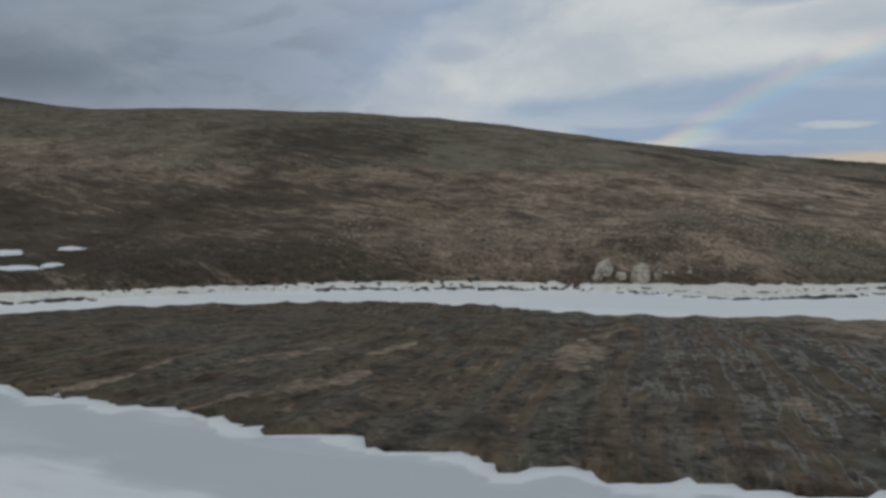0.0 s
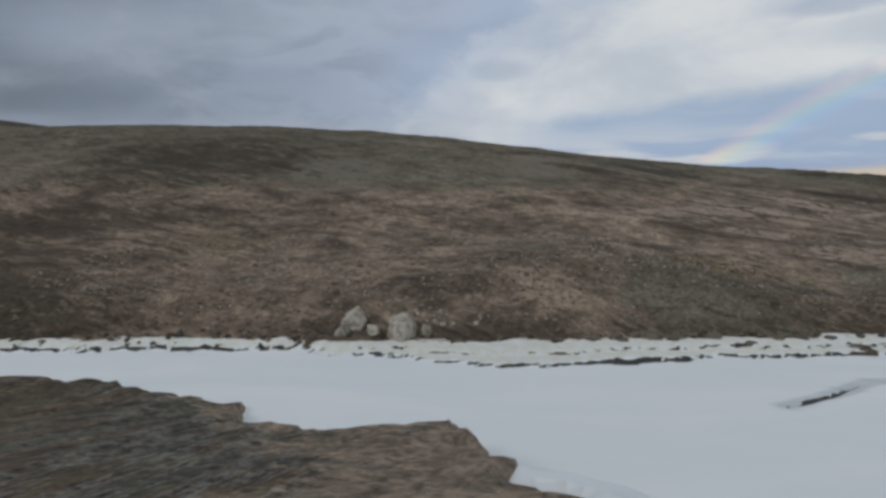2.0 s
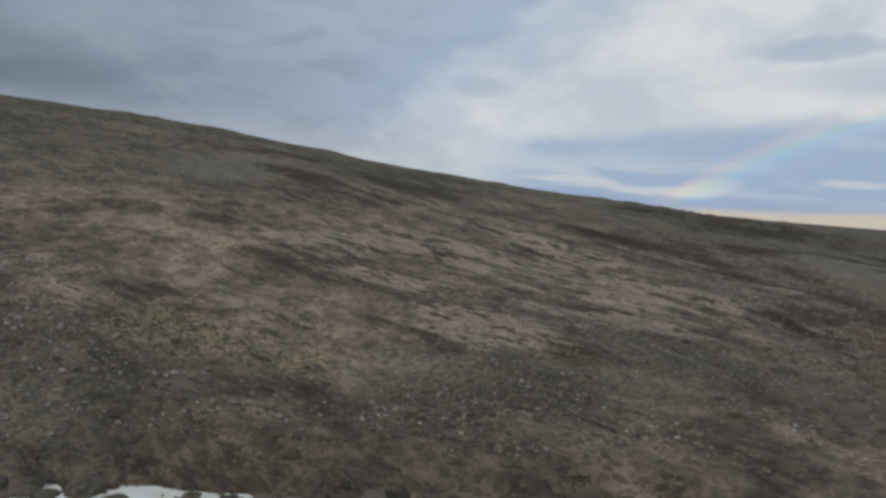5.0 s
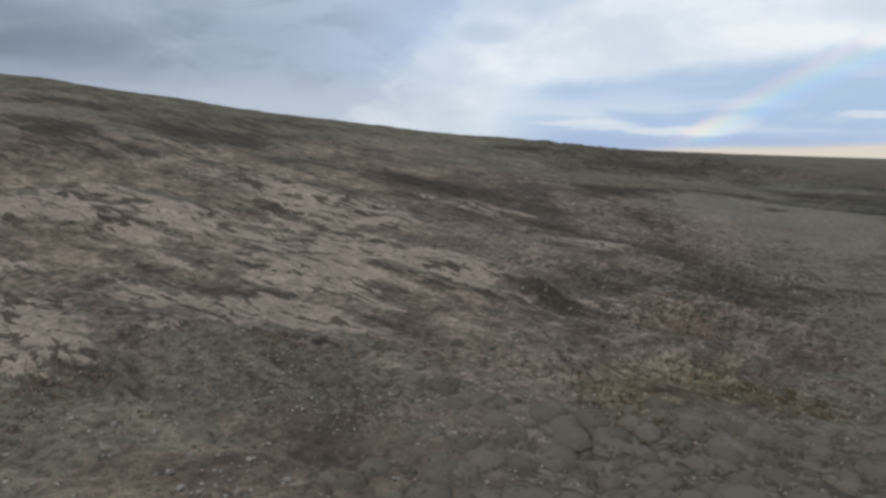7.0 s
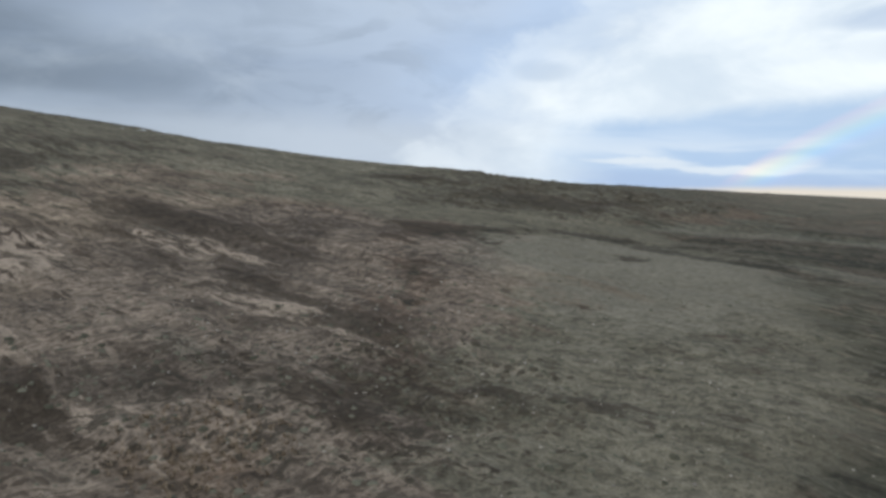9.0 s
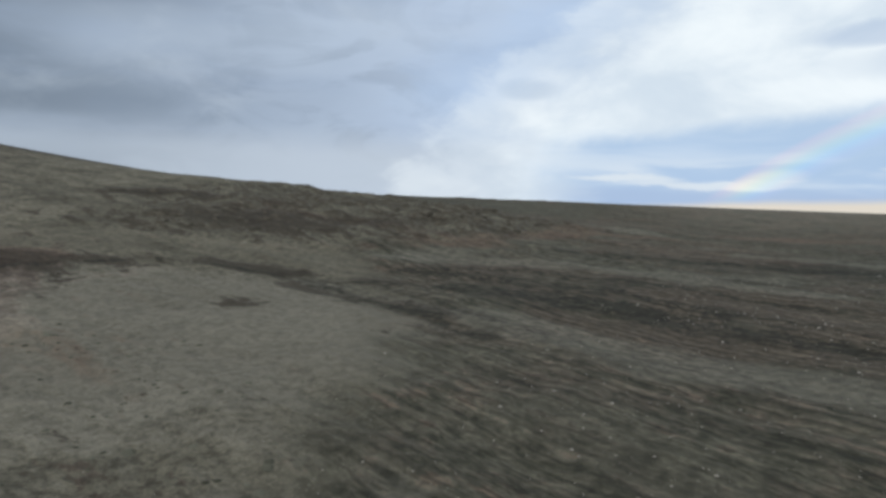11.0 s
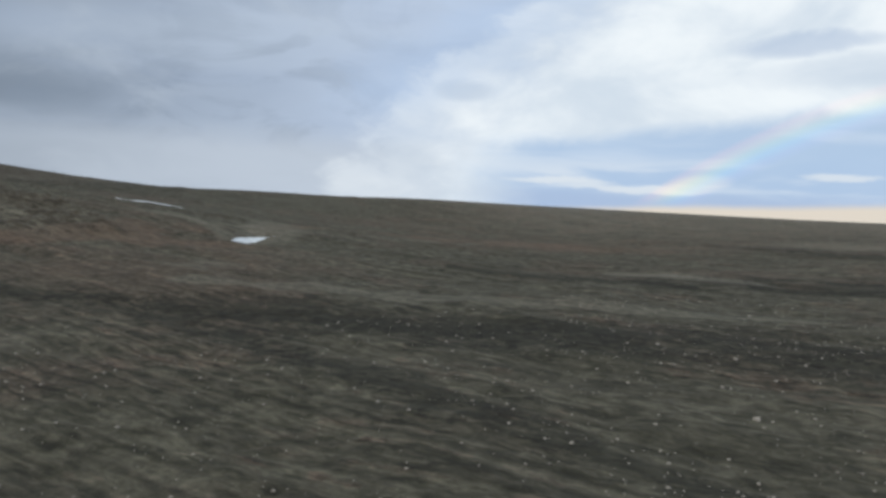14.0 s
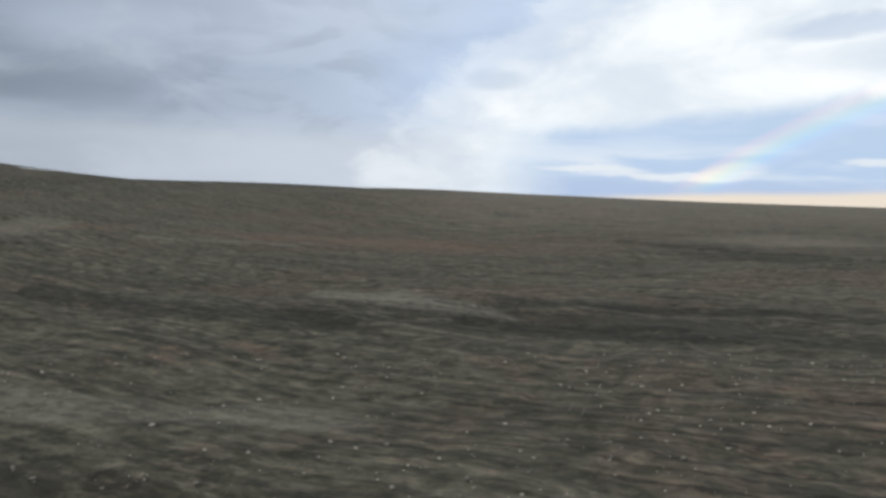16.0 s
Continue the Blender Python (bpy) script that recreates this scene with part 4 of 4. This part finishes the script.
zone(river, "kinds", np.clip(ease(n_, -8.5, -6) * 0.7 + ease(-b_, 3, 0) * ease(iy, 48, 56) * 0.25, 0, 1),
     # painted shade under the ledge and in the crack, with dirt by the bank
     np.clip(1.1 * np.exp(-((gap_ - 0.1) / 0.3) ** 2) * (0.1 + 0.9 * ease(fractal(ix * 0.11, iy * 0.11, 27, 3), -0.35, 0.15)) + np.exp(-((n_ + 3.1) / 0.4) ** 2) * (0.35 + 0.4 * wave) + ease(n_, -0.5, 2) * 0.4 + (0.3 + 0.8 * ease(ix, 58, 51)) * (0.45 + 0.55 * ease(fractal(ix * 0.35, iy * 0.35, 29, 2), -0.4, 0.2)) * np.exp(-((rift / (0.25 + 0.2 * ease(ix, 56, 50))) ** 2)), 0, 1),
     np.clip(0.8 * ease(-b_, 9.0, 3.0) * ease(-b_, 0.2, 1.2) * ease(iy, 50, 44) + 0.7 * np.exp(-((rift / 1.1) ** 2)), 0, 1))
tagged(river, "flat white snow over river ice with dirty rims", "snow", kind="structure")


# ---------------------------------------------------------------- stones and plants
rng = np.random.default_rng(7)


def lump(seed, flat=0.7, rings=5, around=8, ragged=0.22):
    """Vertices and faces of an uneven stone about 1 across, standing at z = 0 with its base sunk in."""
    r = np.random.default_rng(seed)
    verts, faces = [(0, 0, -0.28 * flat)], []
    for i in range(1, rings):
        lat = -0.5 * math.pi + math.pi * i / rings
        for k in range(around):
            a = 2 * math.pi * (k + 0.5 * (i % 2)) / around
            f = 0.5 * (1 + ragged * r.uniform(-1, 1))
            verts.append((f * math.cos(lat) * math.cos(a), f * math.cos(lat) * math.sin(a), flat * (f * math.sin(lat) + 0.22)))
    verts.append((0.05, 0, flat * 0.72))
    last = len(verts) - 1
    for k in range(around):
        faces.append((0, 1 + (k + 1) % around, 1 + k))
        for i in range(rings - 2):
            a, b = 1 + i * around + k, 1 + i * around + (k + 1) % around
            faces.append((a, b, b + around, a + around))
        faces.append((last - around + k, last - around + (k + 1) % around, last))
    return np.array(verts), faces


def tuft(seed):
    """A low, uneven plant cushion with a ragged rim."""
    r = np.random.default_rng(seed)
    verts, faces, around = [(0.0, 0.0, r.uniform(0.16, 0.24))], [], 7
    for k in range(around):
        a, f = 2 * math.pi * k / around, r.uniform(0.22, 0.34)
        verts.append((f * math.cos(a), f * math.sin(a), r.uniform(0.10, 0.2)))
    for k in range(around):
        a, f = 2 * math.pi * (k + 0.3) / around, r.uniform(0.36, 0.6)
        verts.append((f * math.cos(a), f * math.sin(a), -0.08))
    for k in range(around):
        n = (k + 1) % around
        faces += [(0, 1 + k, 1 + n), (1 + k, 1 + around + k, 1 + around + n, 1 + n)]
    return np.array(verts), faces


def scatter(name, shapes, x, y, size, material, label, category, sink=0.0):
    """Many small like things on the ground, as one mesh."""
    z = height(x, y) - sink
    turn = rng.uniform(0, 2 * math.pi, len(x))
    squash = rng.uniform(0.7, 1.3, len(x))
    verts, loops, starts, base, at = [], [], [], 0, 0
    for k in range(len(x)):
        v, faces = shapes[k % len(shapes)]
        c, s = math.cos(turn[k]), math.sin(turn[k])
        px, py = v[:, 0] * size[k] * squash[k], v[:, 1] * size[k]
        verts.append(np.stack([x[k] + px * c - py * s, y[k] + px * s + py * c, z[k] + v[:, 2] * size[k]], -1))
        for f in faces:
            loops.extend(base + i for i in f)
            starts.append(at)
            at += len(f)
        base += len(v)
    me = bpy.data.meshes.new(name)
    co = np.concatenate(verts).astype(np.float32)
    me.vertices.add(len(co))
    me.vertices.foreach_set("co", co.ravel())
    me.loops.add(len(loops))
    me.loops.foreach_set("vertex_index", np.array(loops, np.int32))
    me.polygons.add(len(starts))
    me.polygons.foreach_set("loop_start", np.array(starts, np.int32))
    me.update(calc_edges=True)
    me.materials.append(material)
    return tagged(new(name, me), label, category, kind="stuff")


def sown(count, cx, cy, rx, ry, turn=0.0):
    """Random places in an oval, thinning out to its rim, gathered into loose clusters."""
    r, a = np.sqrt(rng.uniform(0, 1, count)) ** 1.2, rng.uniform(0, 2 * math.pi, count)
    px, py = rx * r * np.cos(a), ry * r * np.sin(a)
    c, s = math.cos(radians(turn)), math.sin(radians(turn))
    x, y = cx + px * c - py * s, cy + px * s + py * c
    keep = speckle(x * 0.25, y * 0.25, 77) + 0.6 * speckle(x * 0.9, y * 0.9, 78) > rng.uniform(-1.0, 0.7, count)
    return x[keep], y[keep]


def sizes(n, lo, hi):
    return lo + (hi - lo) * rng.uniform(0, 1, n) ** 4


def plant_material(name, lo, hi):
    m, t, bsdf = surface(name, 0.9)
    g = t.nodes.new("ShaderNodeNewGeometry")
    col = tint(t, Val(t, g.outputs["Random Per Island"]), lo, hi)
    t.links.new(col.sock, bsdf.inputs["Base Color"])
    return m


HEATHER = plant_material("heather", (0.080, 0.060, 0.043), (0.20, 0.158, 0.117))
MOSSY = plant_material("mossy_tufts", (0.06, 0.057, 0.040), (0.165, 0.155, 0.118))
BANK_MOSS = plant_material("bank_moss", (0.034, 0.032, 0.022), (0.10, 0.088, 0.060))
pebble = [lump(k, 0.6, 4, 6, 0.3) for k in range(6)]
tussock = [tuft(40 + k) for k in range(6)]


def joined(fields):
    return np.concatenate([f[0] for f in fields]), np.concatenate([f[1] for f in fields])


x, y = joined([sown(5600, 28, 108, 46, 17, 6), sown(1400, 70, 108, 30, 9, 4)])
scatter("slope_pebbles", pebble, x, y, sizes(len(x), 0.12, 0.42), PALE_STONE, "small pale stones strewn over the brown slope", "stones")
x, y = joined([sown(4200, 100, 120, 30, 11, 12), sown(1200, 120, 150, 24, 20)])
scatter("hillfoot_pebbles", pebble, x, y, sizes(len(x), 0.06, 0.22), PALE_STONE, "small pale stones among moss at the hill's foot", "stones")
x, y = joined([sown(3000, 188, 186, 34, 20, 40), sown(3600, 228, 214, 36, 20, 20), sown(500, 150, 155, 20, 20)])
scatter("plain_pebbles", pebble, x, y, sizes(len(x), 0.05, 0.17), PALE_STONE, "small pale stones scattered on the dark plain", "stones")
x, y = joined([sown(3000, 20, 100, 70, 10, 5), sown(2500, 76, 106, 28, 9, 4), sown(1500, 40, 122, 50, 16, 5)])
scatter("slope_heather", tussock, x, y, sizes(len(x), 0.35, 0.95), HEATHER, "low dark brown heather tufts on the slope", "heather", 0.05)
x = rng.uniform(-40, 95, 900)
y = np.interp(x, *zip(*NORTH_BANK)) + rng.uniform(-0.5, 1.5, 900) - 0.7 * fractal(x * 0.35, np.interp(x, *zip(*NORTH_BANK)) * 0.35, 3, 3)
scatter("bank_moss", tussock, x, y, sizes(len(x), 0.3, 0.95), BANK_MOSS, "dark olive moss tufts along the snowy bank", "moss", 0.04)


def dome(seed):
    """A smooth, uneven hummock about 1 across."""
    r = np.random.default_rng(seed)
    around, levels = 10, ((0.52, -0.12), (0.46, 0.06), (0.34, 0.16), (0.17, 0.22))
    wob = 1 + 0.16 * r.uniform(-1, 1, around)
    verts = [(f * wob[k] * math.cos(0.2 * math.pi * k), f * wob[k] * math.sin(0.2 * math.pi * k), h * r.uniform(0.9, 1.1)) for f, h in levels for k in range(around)]
    verts.append((0, 0, 0.235))
    faces = [(i * 10 + k, i * 10 + (k + 1) % 10, i * 10 + 10 + (k + 1) % 10, i * 10 + 10 + k) for i in range(3) for k in range(10)]
    return np.array(verts), faces + [(30 + k, 30 + (k + 1) % 10, 40) for k in range(10)]


def grass(seed):
    """A tuft of narrow bent blades."""
    r = np.random.default_rng(seed)
    verts, faces = [], []
    for k in range(9):
        a, lean, tall, w = r.uniform(0, 6.28), r.uniform(0.15, 0.6), r.uniform(0.5, 1.0), r.uniform(0.05, 0.09)
        ox, oy, c, s = r.uniform(-0.25, 0.25), r.uniform(-0.25, 0.25), math.cos(a), math.sin(a)
        n = len(verts)
        verts += [(ox - s * w, oy + c * w, -0.1), (ox + s * w, oy - c * w, -0.1), (ox + c * lean * 0.35 + s * w * 0.8, oy + s * lean * 0.35 - c * w * 0.8, 0.55 * tall),
                  (ox + c * lean * 0.35 - s * w * 0.8, oy + s * lean * 0.35 + c * w * 0.8, 0.55 * tall), (ox + c * lean, oy + s * lean, 0.85 * tall)]
        faces += [(n, n + 1, n + 2, n + 3), (n + 3, n + 2, n + 4)]
    return np.array(verts), faces


def hummock_material():
    m, t, bsdf = surface("hummock", 0.95)
    pos, hx, hy, hz = place(t)
    g = t.nodes.new("ShaderNodeNewGeometry")
    fine, mid = wild(t, pos, 3.2, 5.0, 0.65, 0.3), wild(t, pos, 0.8, 4.0, 0.6, 0.6)
    col = tint(t, (Val(t, g.outputs["Random Per Island"]) * 0.7 + mid * 0.25 + 0.1).clamp(), (0.112, 0.100, 0.076), (0.205, 0.172, 0.138))
    col = tint(t, (fine * 0.6 + mid * 0.7).step(0.05, 0.6) * 0.7, col, (0.055, 0.046, 0.033))
    col = tint(t, fine.step(-0.3, -0.8) * 0.4, col, (0.25, 0.215, 0.17))
    t.links.new(col.sock, bsdf.inputs["Base Color"])
    bumped(t, bsdf, fine * 0.5 + mid * 0.3, 0.1, 0.9)
    return m


HUMMOCK = hummock_material()
DARK_HEATHER = plant_material("dark_heather", (0.055, 0.046, 0.034), (0.125, 0.105, 0.078))
STRAW = plant_material("straw_grass", (0.125, 0.098, 0.062), (0.285, 0.228, 0.150))
BROWN_GRASS = plant_material("brown_grass", (0.17, 0.125, 0.085), (0.36, 0.28, 0.20))
jx, jy = np.meshgrid(np.arange(97, 131, 1.5), np.arange(109, 125, 1.4))
x, y = jx.ravel() + rng.uniform(-0.7, 0.7, jx.size), jy.ravel() + rng.uniform(-0.65, 0.65, jx.size)
keep = patch(x, y, 114, 116.5, 17, 7.5, 6) + 0.5 * speckle(x * 0.3, y * 0.3, 91) > rng.uniform(0.15, 0.6, len(x))
scatter("moss_hummocks", [dome(60 + k) for k in range(6)], x[keep], y[keep], rng.uniform(0.9, 2.3, int(keep.sum())), HUMMOCK, "rounded grey-brown moss hummocks at the hill's foot", "hummocks", 0.10)
x, y = sown(3600, 143, 236, 30, 40, 20)
inside = rise(x, y) > rng.uniform(0.3, 1.0, len(x))
scatter("rise_heather", tussock, x[inside], y[inside], sizes(int(inside.sum()), 0.5, 1.5), DARK_HEATHER, "dark olive heather clumps on a low rise", "heather", 0.06)
blades = [grass(80 + k) for k in range(6)]
x, y = joined([sown(650, 116.5, 129, 7.5, 3.4, 25), sown(300, 114, 122.5, 4.5, 3.2, -40), sown(300, 122.5, 127, 3.4, 1.8, -20), sown(500, 57, 113, 7, 5)])
scatter("straw_grass", blades, x, y, rng.uniform(0.16, 0.36, len(x)), STRAW, "dry yellow grass tufts on a low mound", "grass", 0.02)
x, y = joined([sown(700, 119.5, 139, 4, 4, 30), sown(400, 86, 119, 6, 3.5), sown(400, 98, 127, 6, 2.6, 5)])
scatter("brown_grass", blades, x, y, rng.uniform(0.14, 0.34, len(x)), BROWN_GRASS, "withered brown grass tufts on bare soil", "grass", 0.02)
x, y = sown(1300, 129, 150, 9, 6, -50)
scatter("dark_heather", tussock, x, y, sizes(len(x), 0.25, 0.8), DARK_HEATHER, "dark heather clumps where slope meets plain", "heather", 0.05)
x = rng.uniform(38, 96, 260)
y = np.interp(x, *zip(*NORTH_BANK)) + rng.uniform(-2.2, 0.8, 260)
scatter("bank_hummocks", [dome(70 + k) for k in range(6)], x, y, rng.uniform(0.5, 1.7, 260), HUMMOCK, "brown turf lumps breaking through bank snow", "hummocks", 0.02)
x, y = joined([sown(3000, 108, 132, 34, 18, 15), sown(3500, 132, 152, 26, 26, 30), sown(900, 80, 110, 24, 8)])
scatter("mossy_tufts", tussock, x, y, sizes(len(x), 0.22, 0.62), MOSSY, "low olive moss and grass tufts", "tufts", 0.05)


# ---------------------------------------------------------------- boulders and single stones
def stone(name, x, y, wide, tall, seed, material, label, category, group="", turn=0.0, deep=1.0, sink=0.1, points=11):
    """One broken stone with flat faces and worn edges, resting in the ground."""
    r = np.random.default_rng(seed)
    bm = bmesh.new()
    for k in range(points):
        a, up = r.uniform(0, 2 * math.pi), r.uniform(0, 1)
        out = 0.5 * r.uniform(0.75, 1.1) * (1.0 if up < 0.6 else r.uniform(0.45, 0.95))
        bm.verts.new((wide * out * math.cos(a), wide * deep * out * math.sin(a), tall * (up if up < 0.75 else r.uniform(0.75, 1.0))))
    for a in (0.4, 2.0, 3.7, 5.2):
        bm.verts.new((0.42 * wide * math.cos(a), 0.42 * wide * deep * math.sin(a), -0.1 * tall))
    hull = bmesh.ops.convex_hull(bm, input=bm.verts)
    spare = {g for g in hull["geom_interior"] + hull["geom_unused"] if isinstance(g, bmesh.types.BMVert)}
    bmesh.ops.delete(bm, geom=list(spare), context="VERTS")
    bmesh.ops.bevel(bm, geom=list(bm.edges), offset=0.02 * wide, segments=1, affect="EDGES", clamp_overlap=True)
    big = [e for e in bm.edges if e.calc_length() > 0.2 * wide]
    bmesh.ops.subdivide_edges(bm, edges=big, cuts=2, fractal=0.25, seed=seed)
    bmesh.ops.triangulate(bm, faces=bm.faces)
    me = bpy.data.meshes.new(name)
    bm.to_mesh(me)
    bm.free()
    me.materials.append(material)
    ob = new(name, me)
    ob.matrix_basis = pose(x, y, float(height(x, y)) - sink * tall, 0, 0, turn)
    return tagged(ob, label, category, group)


stone("boulder", 18.4, 89.4, 2.6, 2.1, 101, BOULDER, "pale pointed boulder at the foot of the slope", "boulder", "boulders on the bank", 20, 0.8)
stone("boulder", 22.6, 89.0, 3.4, 2.6, 107, BOULDER, "large pale rounded boulder at the foot of the slope", "boulder", "boulders on the bank", 70, 0.9)
stone("boulder", 17.6, 88.4, 1.7, 1.1, 103, BOULDER, "low grey boulder beside a larger pointed one", "boulder", "boulders on the bank", 10)
stone("boulder", 20.3, 88.5, 1.5, 0.9, 104, BOULDER, "small grey boulder between two larger ones", "boulder", "boulders on the bank", 50)
stone("boulder", 24.8, 89.4, 1.1, 1.2, 105, BOULDER, "narrow pale boulder beside the largest one", "boulder", "boulders on the bank", 80)
stone("boulder", 24.0, 88.2, 0.9, 0.6, 106, BOULDER, "small pale boulder beside the largest one", "boulder", "boulders on the bank", 30)

for k in range(26):
    rx, ry = 24.6 + rng.normal(0, 1.9), 90.3 + abs(rng.normal(0, 1.4))
    w = rng.uniform(0.22, 0.6)
    stone("rubble_stone", rx, ry, w, 0.6 * w, 400 + k, PALE_STONE, "pale broken stone among rubble beside boulders", "stone", "rubble beside the boulders", rng.uniform(0, 360), 0.8)

for k in range(120):
    bx = rng.uniform(-30, 92)
    by = float(np.interp(bx, *zip(*NORTH_BANK))) + (rng.uniform(-1.6, 1.0) if k % 2 else rng.uniform(-5.0, 0.5) * (0.4 + 0.6 * (bx > 28)))
    w = rng.uniform(0.35, 0.8) + 0.8 * rng.uniform(0, 1) ** 3
    stone("bank_stone", bx, by, w, 0.5 * w, 200 + k, DARK_STONE, "dark brown stone half sunk in bank snow", "stone", "stones along the snowy bank", rng.uniform(0, 360), 0.7, 0.0)

PLAIN_STONES = [(190.4, 189.8), (186.7, 187.3), (189.5, 183.8), (181.6, 182.0), (186.4, 181.4), (197.0, 185.7), (213.4, 200.9), (201.3, 206.8), (215.8, 209.6),
                (213.3, 215.6), (211.3, 215.4), (213.5, 204.7), (223.0, 211.8), (220.7, 214.2), (218.9, 209.1), (218.9, 217.7)]
for k, (sx, sy) in enumerate(PLAIN_STONES):
    w = 0.13 + 0.05 * (k % 3) + (0.22 if k == 6 else 0)
    stone("stone", sx, sy, w, 0.55 * w, 300 + k, PALE_STONE, "pale weathered stone lying on the dark plain", "stone", "pale stones on the plain", 40 * k, 0.8)


# ---------------------------------------------------------------- lingering snow
def snow_patch(cx, cy, rx, ry, turn, seed, label):
    """A thin drift that follows the ground and ends in a ragged rim."""
    bm = bmesh.new()
    rings, around, rows = 7, 40, []
    c, s = math.cos(radians(turn)), math.sin(radians(turn))
    for i in range(rings + 1):
        f, row = i / rings, []
        for k in range(around):
            a = 2 * math.pi * k / around
            rag = 1 + 0.28 * float(fractal(np.array(2.2 * math.cos(a) + seed), np.array(2.2 * math.sin(a)), seed, 3))
            px, py = rx * f * rag * math.cos(a), ry * f * rag * math.sin(a)
            px2, py2 = cx + px * c - py * s, cy + px * s + py * c
            row.append(bm.verts.new((px2, py2, float(height(px2, py2)) + 0.06 * (1 - f**2) + (0.10 if f < 1 else -0.15))))
        rows.append(row)
    for a, b in zip(rows, rows[1:]):
        for k in range(around):
            bm.faces.new((a[k], a[(k + 1) % around], b[(k + 1) % around], b[k]))
    bmesh.ops.remove_doubles(bm, verts=bm.verts, dist=0.001)
    me = bpy.data.meshes.new("snow_patch")
    bm.to_mesh(me)
    bm.free()
    me.materials.append(SNOW)
    return tagged(new("snow_patch", me), label, "snow patch", "lingering snow patches")


snow_patch(179.4, 264.5, 7.0, 0.75, 84, 1, "curved white snow patch in a hollow of the plain")
snow_patch(151, 308, 6.0, 0.6, 20, 3, "long white snow streak on the far slope")
snow_patch(33, 300, 5.0, 1.0, 65, 7, "thin white snow streak along the hill's crest")
snow_patch(6, 590, 12.0, 3.0, 10, 4, "distant white snow streak on the hillside")
snow_patch(-45, 437, 7.0, 2.5, 5, 5, "distant white snow patch below the skyline")
for k, (sx, sy, r1, r2) in enumerate([(-50.5, 89, 2.6, 1.2), (-44, 92.5, 1.5, 0.7), (-45.6, 83, 3.0, 0.9), (-43.0, 85.5, 1.2, 1.0), (-52, 84, 3.0, 1.0)]):
    snow_patch(sx, sy, r1, r2, 15, 10 + k, "small white snow patch on the dark bank")
